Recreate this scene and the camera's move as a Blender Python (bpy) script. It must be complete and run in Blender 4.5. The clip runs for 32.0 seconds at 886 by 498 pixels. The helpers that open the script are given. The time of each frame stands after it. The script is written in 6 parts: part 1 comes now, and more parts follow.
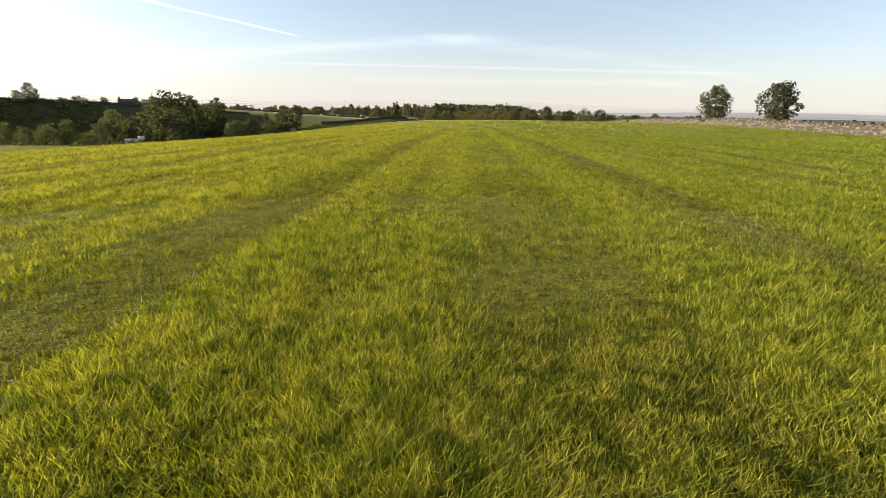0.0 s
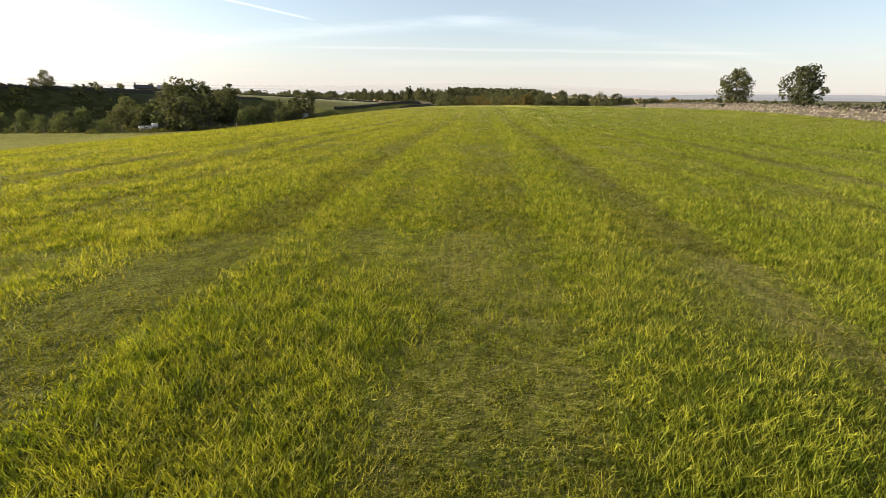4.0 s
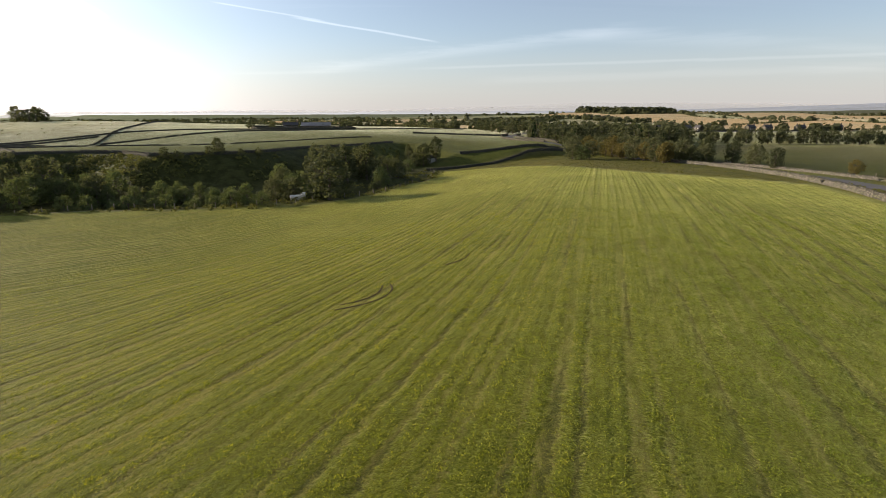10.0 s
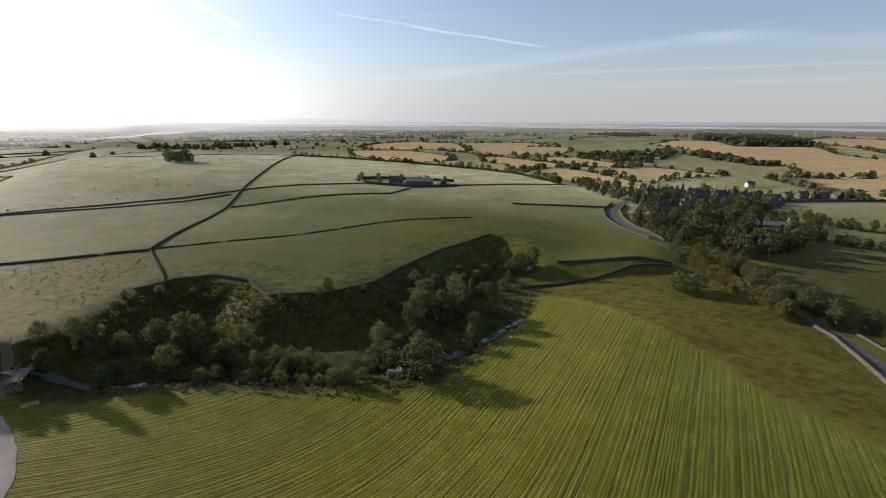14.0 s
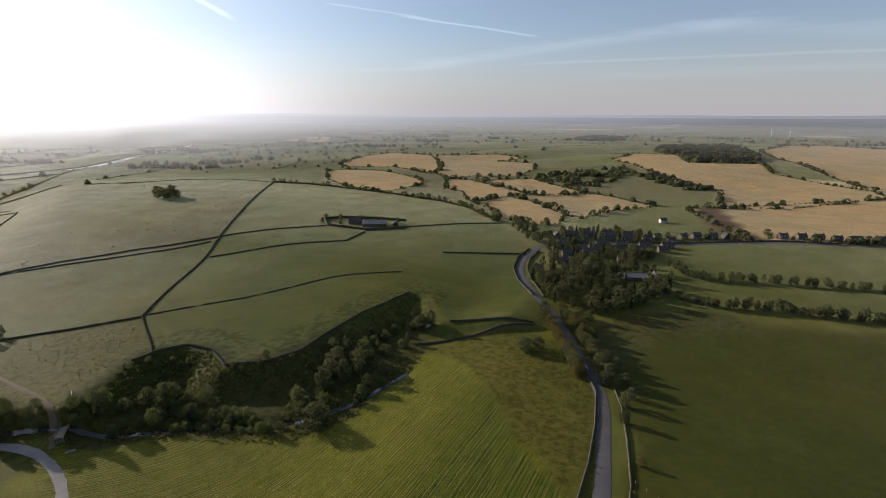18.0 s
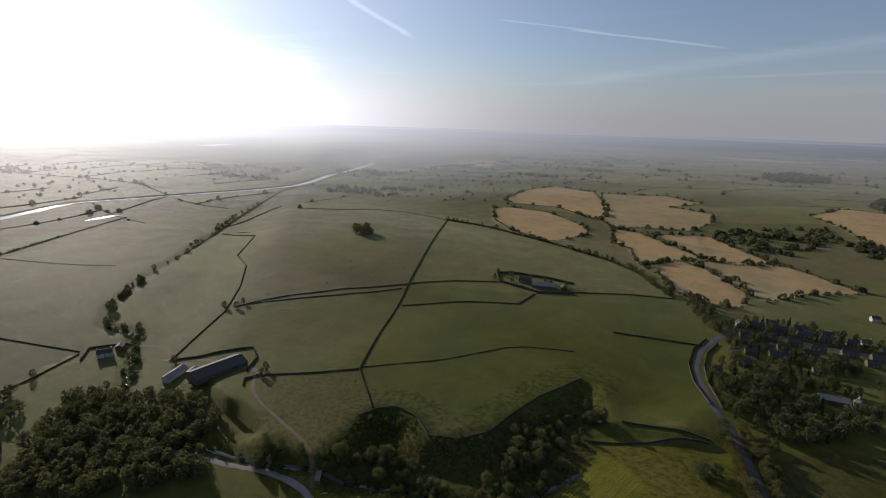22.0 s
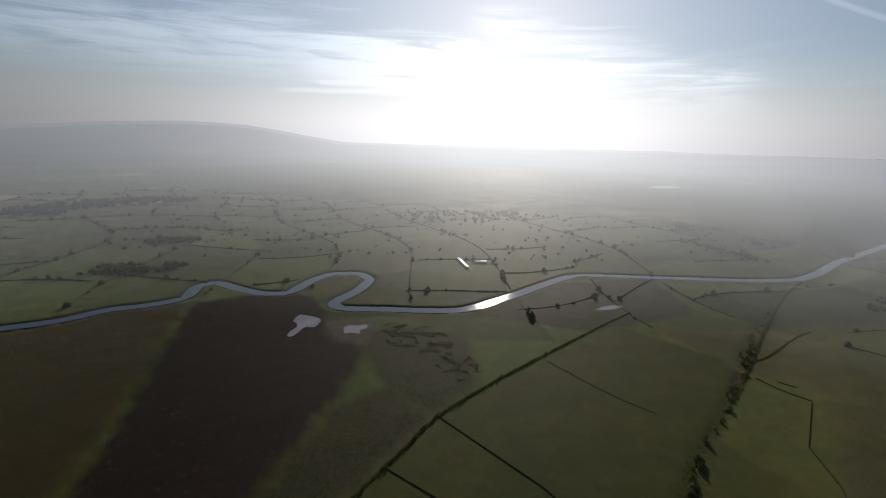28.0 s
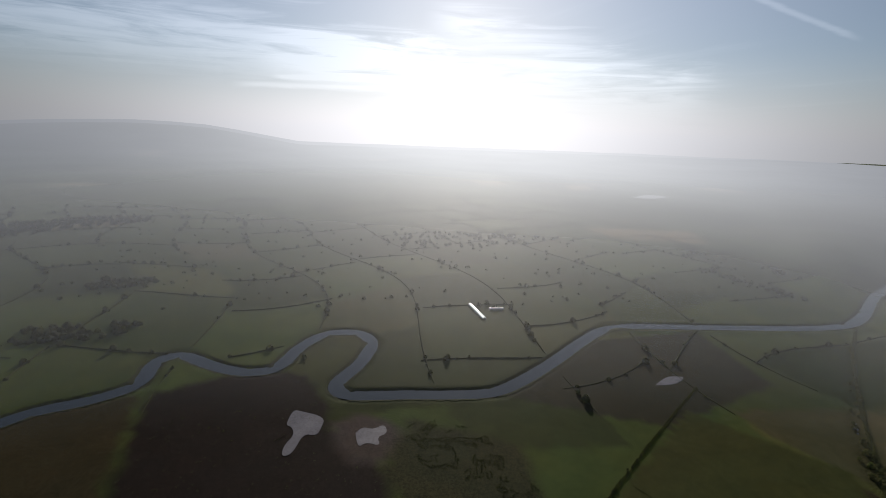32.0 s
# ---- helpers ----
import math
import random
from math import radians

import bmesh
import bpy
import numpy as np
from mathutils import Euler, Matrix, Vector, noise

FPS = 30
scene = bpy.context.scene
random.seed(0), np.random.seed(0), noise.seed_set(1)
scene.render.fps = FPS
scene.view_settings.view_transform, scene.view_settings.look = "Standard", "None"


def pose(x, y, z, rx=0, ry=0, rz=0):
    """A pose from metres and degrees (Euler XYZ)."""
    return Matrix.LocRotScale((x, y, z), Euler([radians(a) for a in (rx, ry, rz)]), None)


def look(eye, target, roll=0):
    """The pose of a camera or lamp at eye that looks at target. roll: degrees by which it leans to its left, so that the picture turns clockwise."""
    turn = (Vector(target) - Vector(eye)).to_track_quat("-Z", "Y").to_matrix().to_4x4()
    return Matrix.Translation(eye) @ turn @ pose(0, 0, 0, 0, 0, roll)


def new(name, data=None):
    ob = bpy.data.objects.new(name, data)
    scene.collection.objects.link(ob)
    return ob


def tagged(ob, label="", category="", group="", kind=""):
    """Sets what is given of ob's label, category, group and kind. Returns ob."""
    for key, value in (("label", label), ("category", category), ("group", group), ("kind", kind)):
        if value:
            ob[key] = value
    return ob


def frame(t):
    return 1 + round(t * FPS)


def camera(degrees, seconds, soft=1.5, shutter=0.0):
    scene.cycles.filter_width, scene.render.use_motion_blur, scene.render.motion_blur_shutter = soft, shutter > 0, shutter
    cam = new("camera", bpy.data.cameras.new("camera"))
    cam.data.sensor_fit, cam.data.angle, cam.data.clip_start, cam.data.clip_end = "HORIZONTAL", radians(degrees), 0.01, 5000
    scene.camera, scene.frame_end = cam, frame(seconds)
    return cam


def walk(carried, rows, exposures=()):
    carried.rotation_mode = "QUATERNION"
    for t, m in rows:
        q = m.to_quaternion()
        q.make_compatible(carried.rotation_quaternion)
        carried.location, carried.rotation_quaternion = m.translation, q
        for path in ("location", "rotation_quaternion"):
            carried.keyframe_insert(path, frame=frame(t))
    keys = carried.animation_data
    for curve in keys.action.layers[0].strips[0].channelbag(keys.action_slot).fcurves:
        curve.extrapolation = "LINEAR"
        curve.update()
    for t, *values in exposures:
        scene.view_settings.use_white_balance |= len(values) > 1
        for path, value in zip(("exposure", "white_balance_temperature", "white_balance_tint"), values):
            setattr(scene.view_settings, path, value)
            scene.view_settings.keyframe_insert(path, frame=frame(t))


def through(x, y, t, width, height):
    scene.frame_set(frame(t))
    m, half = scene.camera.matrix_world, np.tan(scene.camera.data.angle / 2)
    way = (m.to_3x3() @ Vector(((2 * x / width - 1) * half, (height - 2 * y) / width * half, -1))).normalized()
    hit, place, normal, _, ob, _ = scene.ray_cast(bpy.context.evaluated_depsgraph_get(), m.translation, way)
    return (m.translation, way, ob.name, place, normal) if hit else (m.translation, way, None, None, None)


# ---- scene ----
# Camera and its flight: seconds, x, y, z, yaw, pitch, roll
cam = camera(84.64, 32.0, soft=0.9)
FLIGHT = [
    (0.0, -0.000, -0.000, 0.630, -0.82, -15.15, -1.35),
    (0.5, -0.008, -0.012, 0.637, 0.46, -13.22, -1.67),
    (1.0, -0.011, 0.014, 0.627, 1.93, -13.97, -1.38),
    (1.5, -0.017, 0.012, 0.623, 3.11, -15.89, -1.03),
    (2.0, -0.009, 0.017, 0.623, 2.56, -16.00, -0.52),
    (2.5, -0.011, 0.019, 0.622, 2.73, -15.90, -0.62),
    (4.5, 0.332, 0.618, 1.053, -0.30, -17.15, -0.89),
    (5.0, 0.234, 0.791, 1.293, -1.03, -16.44, -0.56),
    (5.5, -0.007, 0.860, 1.555, -0.11, -15.53, -0.02),
    (6.0, -0.314, 0.878, 1.819, 1.66, -15.86, -0.61),
    (6.5, -0.600, 0.956, 1.935, 4.09, -15.39, -0.37),
    (7.0, -0.994, 1.140, 1.881, 8.01, -16.96, -0.82),
    (7.5, -1.398, 1.355, 2.195, 10.70, -14.37, 0.03),
    (8.0, -1.788, 1.692, 3.022, 12.63, -15.85, 0.88),
    (8.5, -2.039, 2.343, 4.165, 13.26, -15.73, 1.13),
    (9.0, -2.230, 2.798, 5.530, 12.89, -15.16, 0.20),
    (9.5, -2.333, 3.234, 6.809, 13.04, -13.25, -0.05),
    (10.0, -2.317, 3.753, 8.048, 14.10, -15.24, 0.22),
    (10.5, -2.227, 4.415, 8.909, 15.15, -15.20, -0.17),
    (11.0, -2.165, 5.147, 9.568, 15.95, -15.54, -0.18),
    (11.5, -2.109, 5.704, 10.605, 16.59, -15.79, -0.67),
    (12.0, -2.152, 6.395, 13.239, 17.19, -16.02, 0.02),
    (12.5, -2.244, 7.317, 17.380, 16.44, -15.47, 0.59),
    (13.0, -2.643, 8.323, 23.089, 17.71, -15.37, -0.49),
    (13.5, -3.406, 8.643, 29.001, 21.04, -14.89, -0.54),
    (14.0, -4.010, 8.923, 34.908, 25.81, -14.65, -0.58),
    (14.5, -2.670, 8.275, 39.501, 30.14, -14.09, -0.53),
    (16.5, 20.659, -1.047, 54.043, 29.43, -15.20, -0.78),
    (17.0, 26.847, -4.826, 58.746, 26.95, -15.85, 0.37),
    (17.5, 31.923, -8.552, 64.472, 25.88, -15.19, -0.22),
    (18.0, 35.430, -11.461, 70.989, 25.08, -15.66, -0.25),
    (18.5, 37.518, -14.160, 76.809, 24.91, -15.74, -0.97),
    (19.0, 37.572, -17.071, 81.784, 26.55, -14.73, -0.64),
    (19.5, 37.411, -19.130, 86.316, 28.07, -14.57, -0.60),
    (20.0, 36.625, -21.742, 90.932, 30.46, -14.78, -0.11),
    (20.5, 35.740, -23.958, 94.958, 33.09, -15.04, -0.40),
    (21.0, 33.720, -26.381, 98.706, 36.91, -14.71, -1.27),
    (21.5, 30.926, -28.281, 102.039, 39.57, -14.21, -1.87),
    (22.0, 27.759, -30.325, 105.841, 43.06, -14.52, -1.79),
    (22.5, 23.311, -31.906, 110.327, 45.79, -15.52, -0.59),
    (23.0, 17.971, -35.075, 116.886, 46.91, -15.59, -1.26),
    (23.5, 11.340, -38.467, 124.093, 48.83, -16.65, -2.15),
    (24.0, 1.697, -43.528, 131.577, 52.07, -13.40, -1.77),
    (24.5, -7.174, -49.559, 139.315, 57.46, -13.77, -1.81),
    (25.0, -19.823, -56.054, 146.089, 62.15, -13.22, -0.75),
    (25.5, -33.971, -61.354, 151.272, 68.45, -13.92, -1.80),
    (26.0, -47.576, -68.658, 158.317, 73.78, -13.85, -1.47),
    (26.5, -60.508, -76.709, 162.236, 78.27, -13.78, -1.46),
    (28.5, -111.700, -104.162, 184.434, 90.33, -13.76, -1.70),
    (29.0, -125.637, -111.535, 188.769, 90.35, -14.15, -1.97),
    (29.5, -140.426, -119.480, 191.847, 89.13, -13.77, -1.78),
    (30.0, -155.771, -126.827, 195.076, 88.60, -14.45, -1.20),
    (30.5, -171.048, -134.089, 198.381, 87.53, -14.26, -0.60),
    (31.0, -186.704, -140.207, 202.551, 86.15, -14.42, -2.09),
    (31.5, -202.545, -146.608, 207.387, 85.02, -13.53, -1.79),
    (32.0, -219.809, -152.909, 211.840, 84.85, -13.75, -2.09),
]
EXPOSURES = [(0.0, 1.35, 7200, 15), (6.0, 1.31, 7200, 14), (9.0, 1.03, 7000, 14), (11.0, 0.86, 6700, 14), (13.0, 0.75, 6500, 14), (17.0, 0.52, 6400, 16), (19.0, 0.45, 6300, 16), (23.0, -0.2, 6100, 15), (26.0, -0.62, 6200, 12), (28.5, -0.68, 6150, 12), (32.0, -0.74, 6100, 12)]
walk(cam, [(t, pose(x, y, z, 90 + pitch, roll, yaw)) for t, x, y, z, yaw, pitch, roll in FLIGHT], EXPOSURES)

# ---- sky and sun ----
SUN = Vector((-0.954, 0.124, 0.272)).normalized()
sun_data = bpy.data.lights.new("sun", "SUN")
sun_data.energy, sun_data.angle, sun_data.color = 5.0, radians(0.6), (1.0, 0.87, 0.70)
sun = new("sun", sun_data)
sun.matrix_world = look((0, 0, 0), -SUN)


def sky():
    world = bpy.data.worlds.new("morning_sky")
    scene.world = world
    world.use_nodes = True
    nt = world.node_tree
    nt.nodes.clear()
    n, link = nt.nodes.new, nt.links.new

    def maths(op, a, b=None, c=None, clamp=False):
        m = n("ShaderNodeMath")
        m.operation, m.use_clamp = op, clamp
        for i, v in enumerate((a, b, c)):
            if v is None:
                continue
            if isinstance(v, (int, float)):
                m.inputs[i].default_value = v
            else:
                link(v, m.inputs[i])
        return m.outputs[0]

    def dot(v, d):
        m = n("ShaderNodeVectorMath")
        m.operation = "DOT_PRODUCT"
        link(v, m.inputs[0])
        m.inputs[1].default_value = d
        return m.outputs["Value"]

    def ramp(x, a, b):
        m = n("ShaderNodeMapRange")
        m.interpolation_type = "SMOOTHSTEP"
        link(x, m.inputs[0])
        m.inputs[1].default_value, m.inputs[2].default_value = a, b
        return m.outputs[0]

    way = n("ShaderNodeTexCoord").outputs["Generated"]
    sep = n("ShaderNodeSeparateXYZ")
    link(way, sep.inputs[0])
    up = maths("MAXIMUM", sep.outputs[2], 0.012)
    comb = n("ShaderNodeCombineXYZ")
    link(sep.outputs[0], comb.inputs[0])
    link(sep.outputs[1], comb.inputs[1])
    link(up, comb.inputs[2])
    tex = n("ShaderNodeTexSky")
    tex.sky_type, tex.sun_disc = "NISHITA", False
    tex.sun_elevation, tex.sun_rotation = math.asin(SUN.z), math.atan2(SUN.x, SUN.y)
    tex.altitude, tex.air_density, tex.dust_density, tex.ozone_density = 150, 1.0, 0.35, 2.6
    link(comb.outputs[0], tex.inputs[0])

    # thin cirrus, drawn out across the sky on a flat sheet high above
    inv = maths("DIVIDE", 1.0, maths("ADD", up, 0.06))
    plane = n("ShaderNodeVectorMath")
    plane.operation = "SCALE"
    link(comb.outputs[0], plane.inputs[0])
    link(inv, plane.inputs["Scale"])
    turn = n("ShaderNodeMapping")
    turn.vector_type = "TEXTURE"
    turn.inputs["Rotation"].default_value = (0, 0, radians(18))
    turn.inputs["Scale"].default_value = (6.2, 0.9, 1.0)
    link(plane.outputs[0], turn.inputs[0])
    streak = n("ShaderNodeTexNoise")
    streak.inputs["Scale"].default_value, streak.inputs["Detail"].default_value = 1.6, 7
    streak.inputs["Roughness"].default_value, streak.inputs["Distortion"].default_value = 0.55, 0.5
    link(turn.outputs[0], streak.inputs["Vector"])
    broad = n("ShaderNodeTexNoise")
    broad.inputs["Scale"].default_value, broad.inputs["Detail"].default_value = 0.35, 3
    link(plane.outputs[0], broad.inputs["Vector"])
    cirrus = maths("MULTIPLY", ramp(streak.outputs[0], 0.50, 0.75), ramp(broad.outputs[0], 0.42, 0.64))
    near_sun = dot(way, tuple(SUN))
    veil = maths("MULTIPLY", maths("MULTIPLY", cirrus, ramp(sep.outputs[2], 0.015, 0.07)), 0.20)

    # fibres that lie nearly level, for the drawn-out clouds
    level_ = n("ShaderNodeMapping")
    level_.inputs["Rotation"].default_value = (radians(4), radians(3), 0)
    level_.inputs["Scale"].default_value = (2.2, 2.2, 26.0)
    link(way, level_.inputs[0])
    fibre = n("ShaderNodeTexNoise")
    fibre.inputs["Scale"].default_value, fibre.inputs["Detail"].default_value = 2.0, 6
    fibre.inputs["Roughness"].default_value, fibre.inputs["Distortion"].default_value = 0.6, 0.6
    link(level_.outputs[0], fibre.inputs["Vector"])

    # vapour trails: great circles cut to a length
    def trail(a, b, width, strength):
        va, vb = Vector(a).normalized(), Vector(b).normalized()
        axis = va.cross(vb).normalized()
        mid = (va + vb).normalized()
        side = mid.cross(axis).normalized()
        half = va.angle(vb) / 2
        across = maths("ABSOLUTE", maths("ADD", dot(way, tuple(axis)), maths("MULTIPLY", maths("SUBTRACT", fibre.outputs[0], 0.5), width * 1.6)))
        along = maths("ABSOLUTE", dot(way, tuple(side)))
        body = maths("MULTIPLY", ramp(across, width, width * 0.1), ramp(along, math.sin(half), math.sin(half) * 0.7))
        return maths("MULTIPLY", maths("MULTIPLY", maths("MULTIPLY", body, ramp(dot(way, tuple(mid)), 0.0, 0.3)), ramp(fibre.outputs[0], 0.22, 0.62) if width > 0.01 else 1.0), strength)

    for a, b, width, strength in TRAILS:
        veil = maths("ADD", veil, trail(a, b, width, strength))
    veil = maths("MINIMUM", veil, 1.0)

    # bright aureole of the low sun in damp air
    glow = maths("ADD", maths("MULTIPLY", maths("POWER", maths("MAXIMUM", near_sun, 0.0), 40), AUREOLE[0]), maths("MULTIPLY", maths("POWER", maths("MAXIMUM", near_sun, 0.0), 4), AUREOLE[1]))
    # the low band of lit mist under the sun
    glow = maths("ADD", glow, maths("MULTIPLY", maths("MULTIPLY", ramp(sep.outputs[2], 0.085, 0.0), maths("POWER", maths("MAXIMUM", near_sun, 0.0), 8)), AUREOLE[2]))
    lit = n("ShaderNodeMix")
    lit.data_type, lit.blend_type = "RGBA", "ADD"
    bright = n("ShaderNodeVectorMath")
    bright.operation = "SCALE"
    bright.inputs[0].default_value = CLOUD[:3]
    link(maths("ADD", 0.55, maths("MULTIPLY", maths("POWER", maths("MAXIMUM", near_sun, 0.0), 3), 1.3)), bright.inputs["Scale"])
    link(bright.outputs[0], lit.inputs["B"])
    link(veil, lit.inputs["Factor"])
    link(tex.outputs[0], lit.inputs["A"])
    warm = n("ShaderNodeMix")
    warm.data_type, warm.blend_type = "RGBA", "ADD"
    warm.inputs["Factor"].default_value = 1.0
    tint = n("ShaderNodeVectorMath")
    tint.operation = "SCALE"
    tint.inputs[0].default_value = (1.0, 0.95, 0.86)
    link(glow, tint.inputs["Scale"])
    link(tint.outputs[0], warm.inputs["B"])
    # pale damp air low down, all round
    low = n("ShaderNodeMix")
    low.data_type = "RGBA"
    air = n("ShaderNodeVectorMath")
    air.operation = "SCALE"
    air.inputs[0].default_value = HORIZON[:3]
    link(maths("ADD", 1.0, maths("MULTIPLY", maths("POWER", maths("MAXIMUM", near_sun, 0.0), 6), 4.8)), air.inputs["Scale"])
    link(air.outputs[0], low.inputs["B"])
    link(maths("ADD", maths("MULTIPLY", ramp(sep.outputs[2], 0.16, -0.01), 0.62), 0.28), low.inputs["Factor"])
    link(lit.outputs["Result"], low.inputs["A"])
    link(low.outputs["Result"], warm.inputs["A"])
    back = n("ShaderNodeBackground")
    back.inputs["Strength"].default_value = SKY_STRENGTH
    link(warm.outputs["Result"], back.inputs["Color"])
    link(back.outputs[0], n("ShaderNodeOutputWorld").inputs["Surface"])


SKY_STRENGTH = 0.090
CLOUD = (4.6, 4.5, 4.5, 1.0)
HORIZON = (3.45, 3.47, 3.62, 1.0)
AUREOLE = (0.3, 0.7, 4.5)


def heaven(az, el):
    return (math.cos(radians(az)) * math.cos(radians(el)), math.sin(radians(az)) * math.cos(radians(el)), math.sin(radians(el)))


TRAILS = [
    (heaven(120.5, 10.0), heaven(104.0, 7.7), 0.0028, 0.50),
    (heaven(121.0, 4.6), heaven(82.0, 8.6), 0.016, 0.30),
    (heaven(92.0, 8.3), heaven(62.0, 5.4), 0.018, 0.22),
    (heaven(110.0, 5.0), heaven(55.0, 4.5), 0.004, 0.26),
    (heaven(102.0, 3.7), heaven(60.0, 3.8), 0.010, 0.20),
    (heaven(148.5, 14.4), heaven(136.0, 8.6), 0.0065, 0.36),
    (heaven(128.0, 10.9), heaven(116.0, 9.6), 0.0020, 0.3),
    (heaven(232.0, 7.6), heaven(172.0, 6.0), 0.075, 0.85),
    (heaven(196.0, 7.0), heaven(144.0, 3.0), 0.070, 0.8),
    (heaven(178.0, 12.0), heaven(146.0, 4.4), 0.050, 0.6),
    (heaven(198.0, 3.8), heaven(178.0, 4.1), 0.008, 0.8),
    (heaven(194.0, 4.8), heaven(181.0, 5.1), 0.007, 0.7),
]
sky()

# ---- materials ----
class Nodes:
    """A short hand for node materials."""

    def __init__(self, name):
        self.mat = bpy.data.materials.new(name)
        self.mat.use_nodes = True
        self.nt = self.mat.node_tree
        self.bsdf = self.nt.nodes["Principled BSDF"]
        self.out = self.nt.nodes["Material Output"]

    def node(self, kind, **given):
        n = self.nt.nodes.new(kind)
        for key, value in given.items():
            n.inputs[key.replace("_", " ")].default_value = value
        return n

    def link(self, a, b):
        self.nt.links.new(a, b)

    def noise(self, scale, detail=4, rough=0.55, vector=None, stretch=None, turn=0.0):
        n = self.node("ShaderNodeTexNoise", Scale=scale, Detail=detail, Roughness=rough)
        if vector is None:
            vector = self.node("ShaderNodeNewGeometry").outputs["Position"]
        if stretch:
            m = self.node("ShaderNodeMapping")
            m.inputs["Scale"].default_value = stretch
            m.inputs["Rotation"].default_value = (0, 0, turn)
            self.link(vector, m.inputs[0])
            vector = m.outputs[0]
        self.link(vector, n.inputs["Vector"])
        return n.outputs[0]

    def span(self, x, a, b, c=0.0, d=1.0):
        m = self.node("ShaderNodeMapRange")
        self.link(x, m.inputs[0])
        for i, v in enumerate((a, b, c, d)):
            m.inputs[i + 1].default_value = v
        return m.outputs[0]

    def mix(self, factor, a, b, blend="MIX"):
        m = self.nt.nodes.new("ShaderNodeMix")
        m.data_type, m.blend_type = "RGBA", blend
        for key, v in (("Factor", factor), ("A", a), ("B", b)):
            if isinstance(v, (int, float)):
                m.inputs[key].default_value = v
            elif isinstance(v, tuple):
                m.inputs[key].default_value = (*v, 1)
            else:
                self.link(v, m.inputs[key])
        return m.outputs["Result"]

    def calc(self, op, a, b):
        m = self.nt.nodes.new("ShaderNodeMath")
        m.operation = op
        for i, v in enumerate((a, b)):
            if isinstance(v, (int, float)):
                m.inputs[i].default_value = v
            else:
                self.link(v, m.inputs[i])
        return m.outputs[0]

    def bump(self, height, strength, distance):
        b = self.node("ShaderNodeBump", Strength=strength, Distance=distance)
        self.link(height, b.inputs["Height"])
        self.link(b.outputs[0], self.bsdf.inputs["Normal"])

    def done(self, colour=None, rough=0.8, metal=0.0, spec=0.5):
        if colour is not None:
            if isinstance(colour, tuple):
                self.bsdf.inputs["Base Color"].default_value = (*colour, 1)
            else:
                self.link(colour, self.bsdf.inputs["Base Color"])
        if isinstance(rough, float):
            self.bsdf.inputs["Roughness"].default_value = rough
        else:
            self.link(rough, self.bsdf.inputs["Roughness"])
        self.bsdf.inputs["Metallic"].default_value = metal
        self.bsdf.inputs["Specular IOR Level"].default_value = spec
        return self.mat


def plain(name, colour, rough=0.8, metal=0.0, vary=0.25, scale=1.5, grain=20.0):
    m = Nodes(name)
    dark = tuple(c * (1 - vary) for c in colour)
    light = tuple(min(1, c * (1 + vary)) for c in colour)
    f = m.calc("ADD", m.calc("MULTIPLY", m.noise(scale), 0.6), m.calc("MULTIPLY", m.noise(grain), 0.4))
    m.bump(m.noise(grain), 0.3, 0.02)
    return m.done(m.mix(m.span(f, 0.3, 0.7), dark, light), rough, metal)


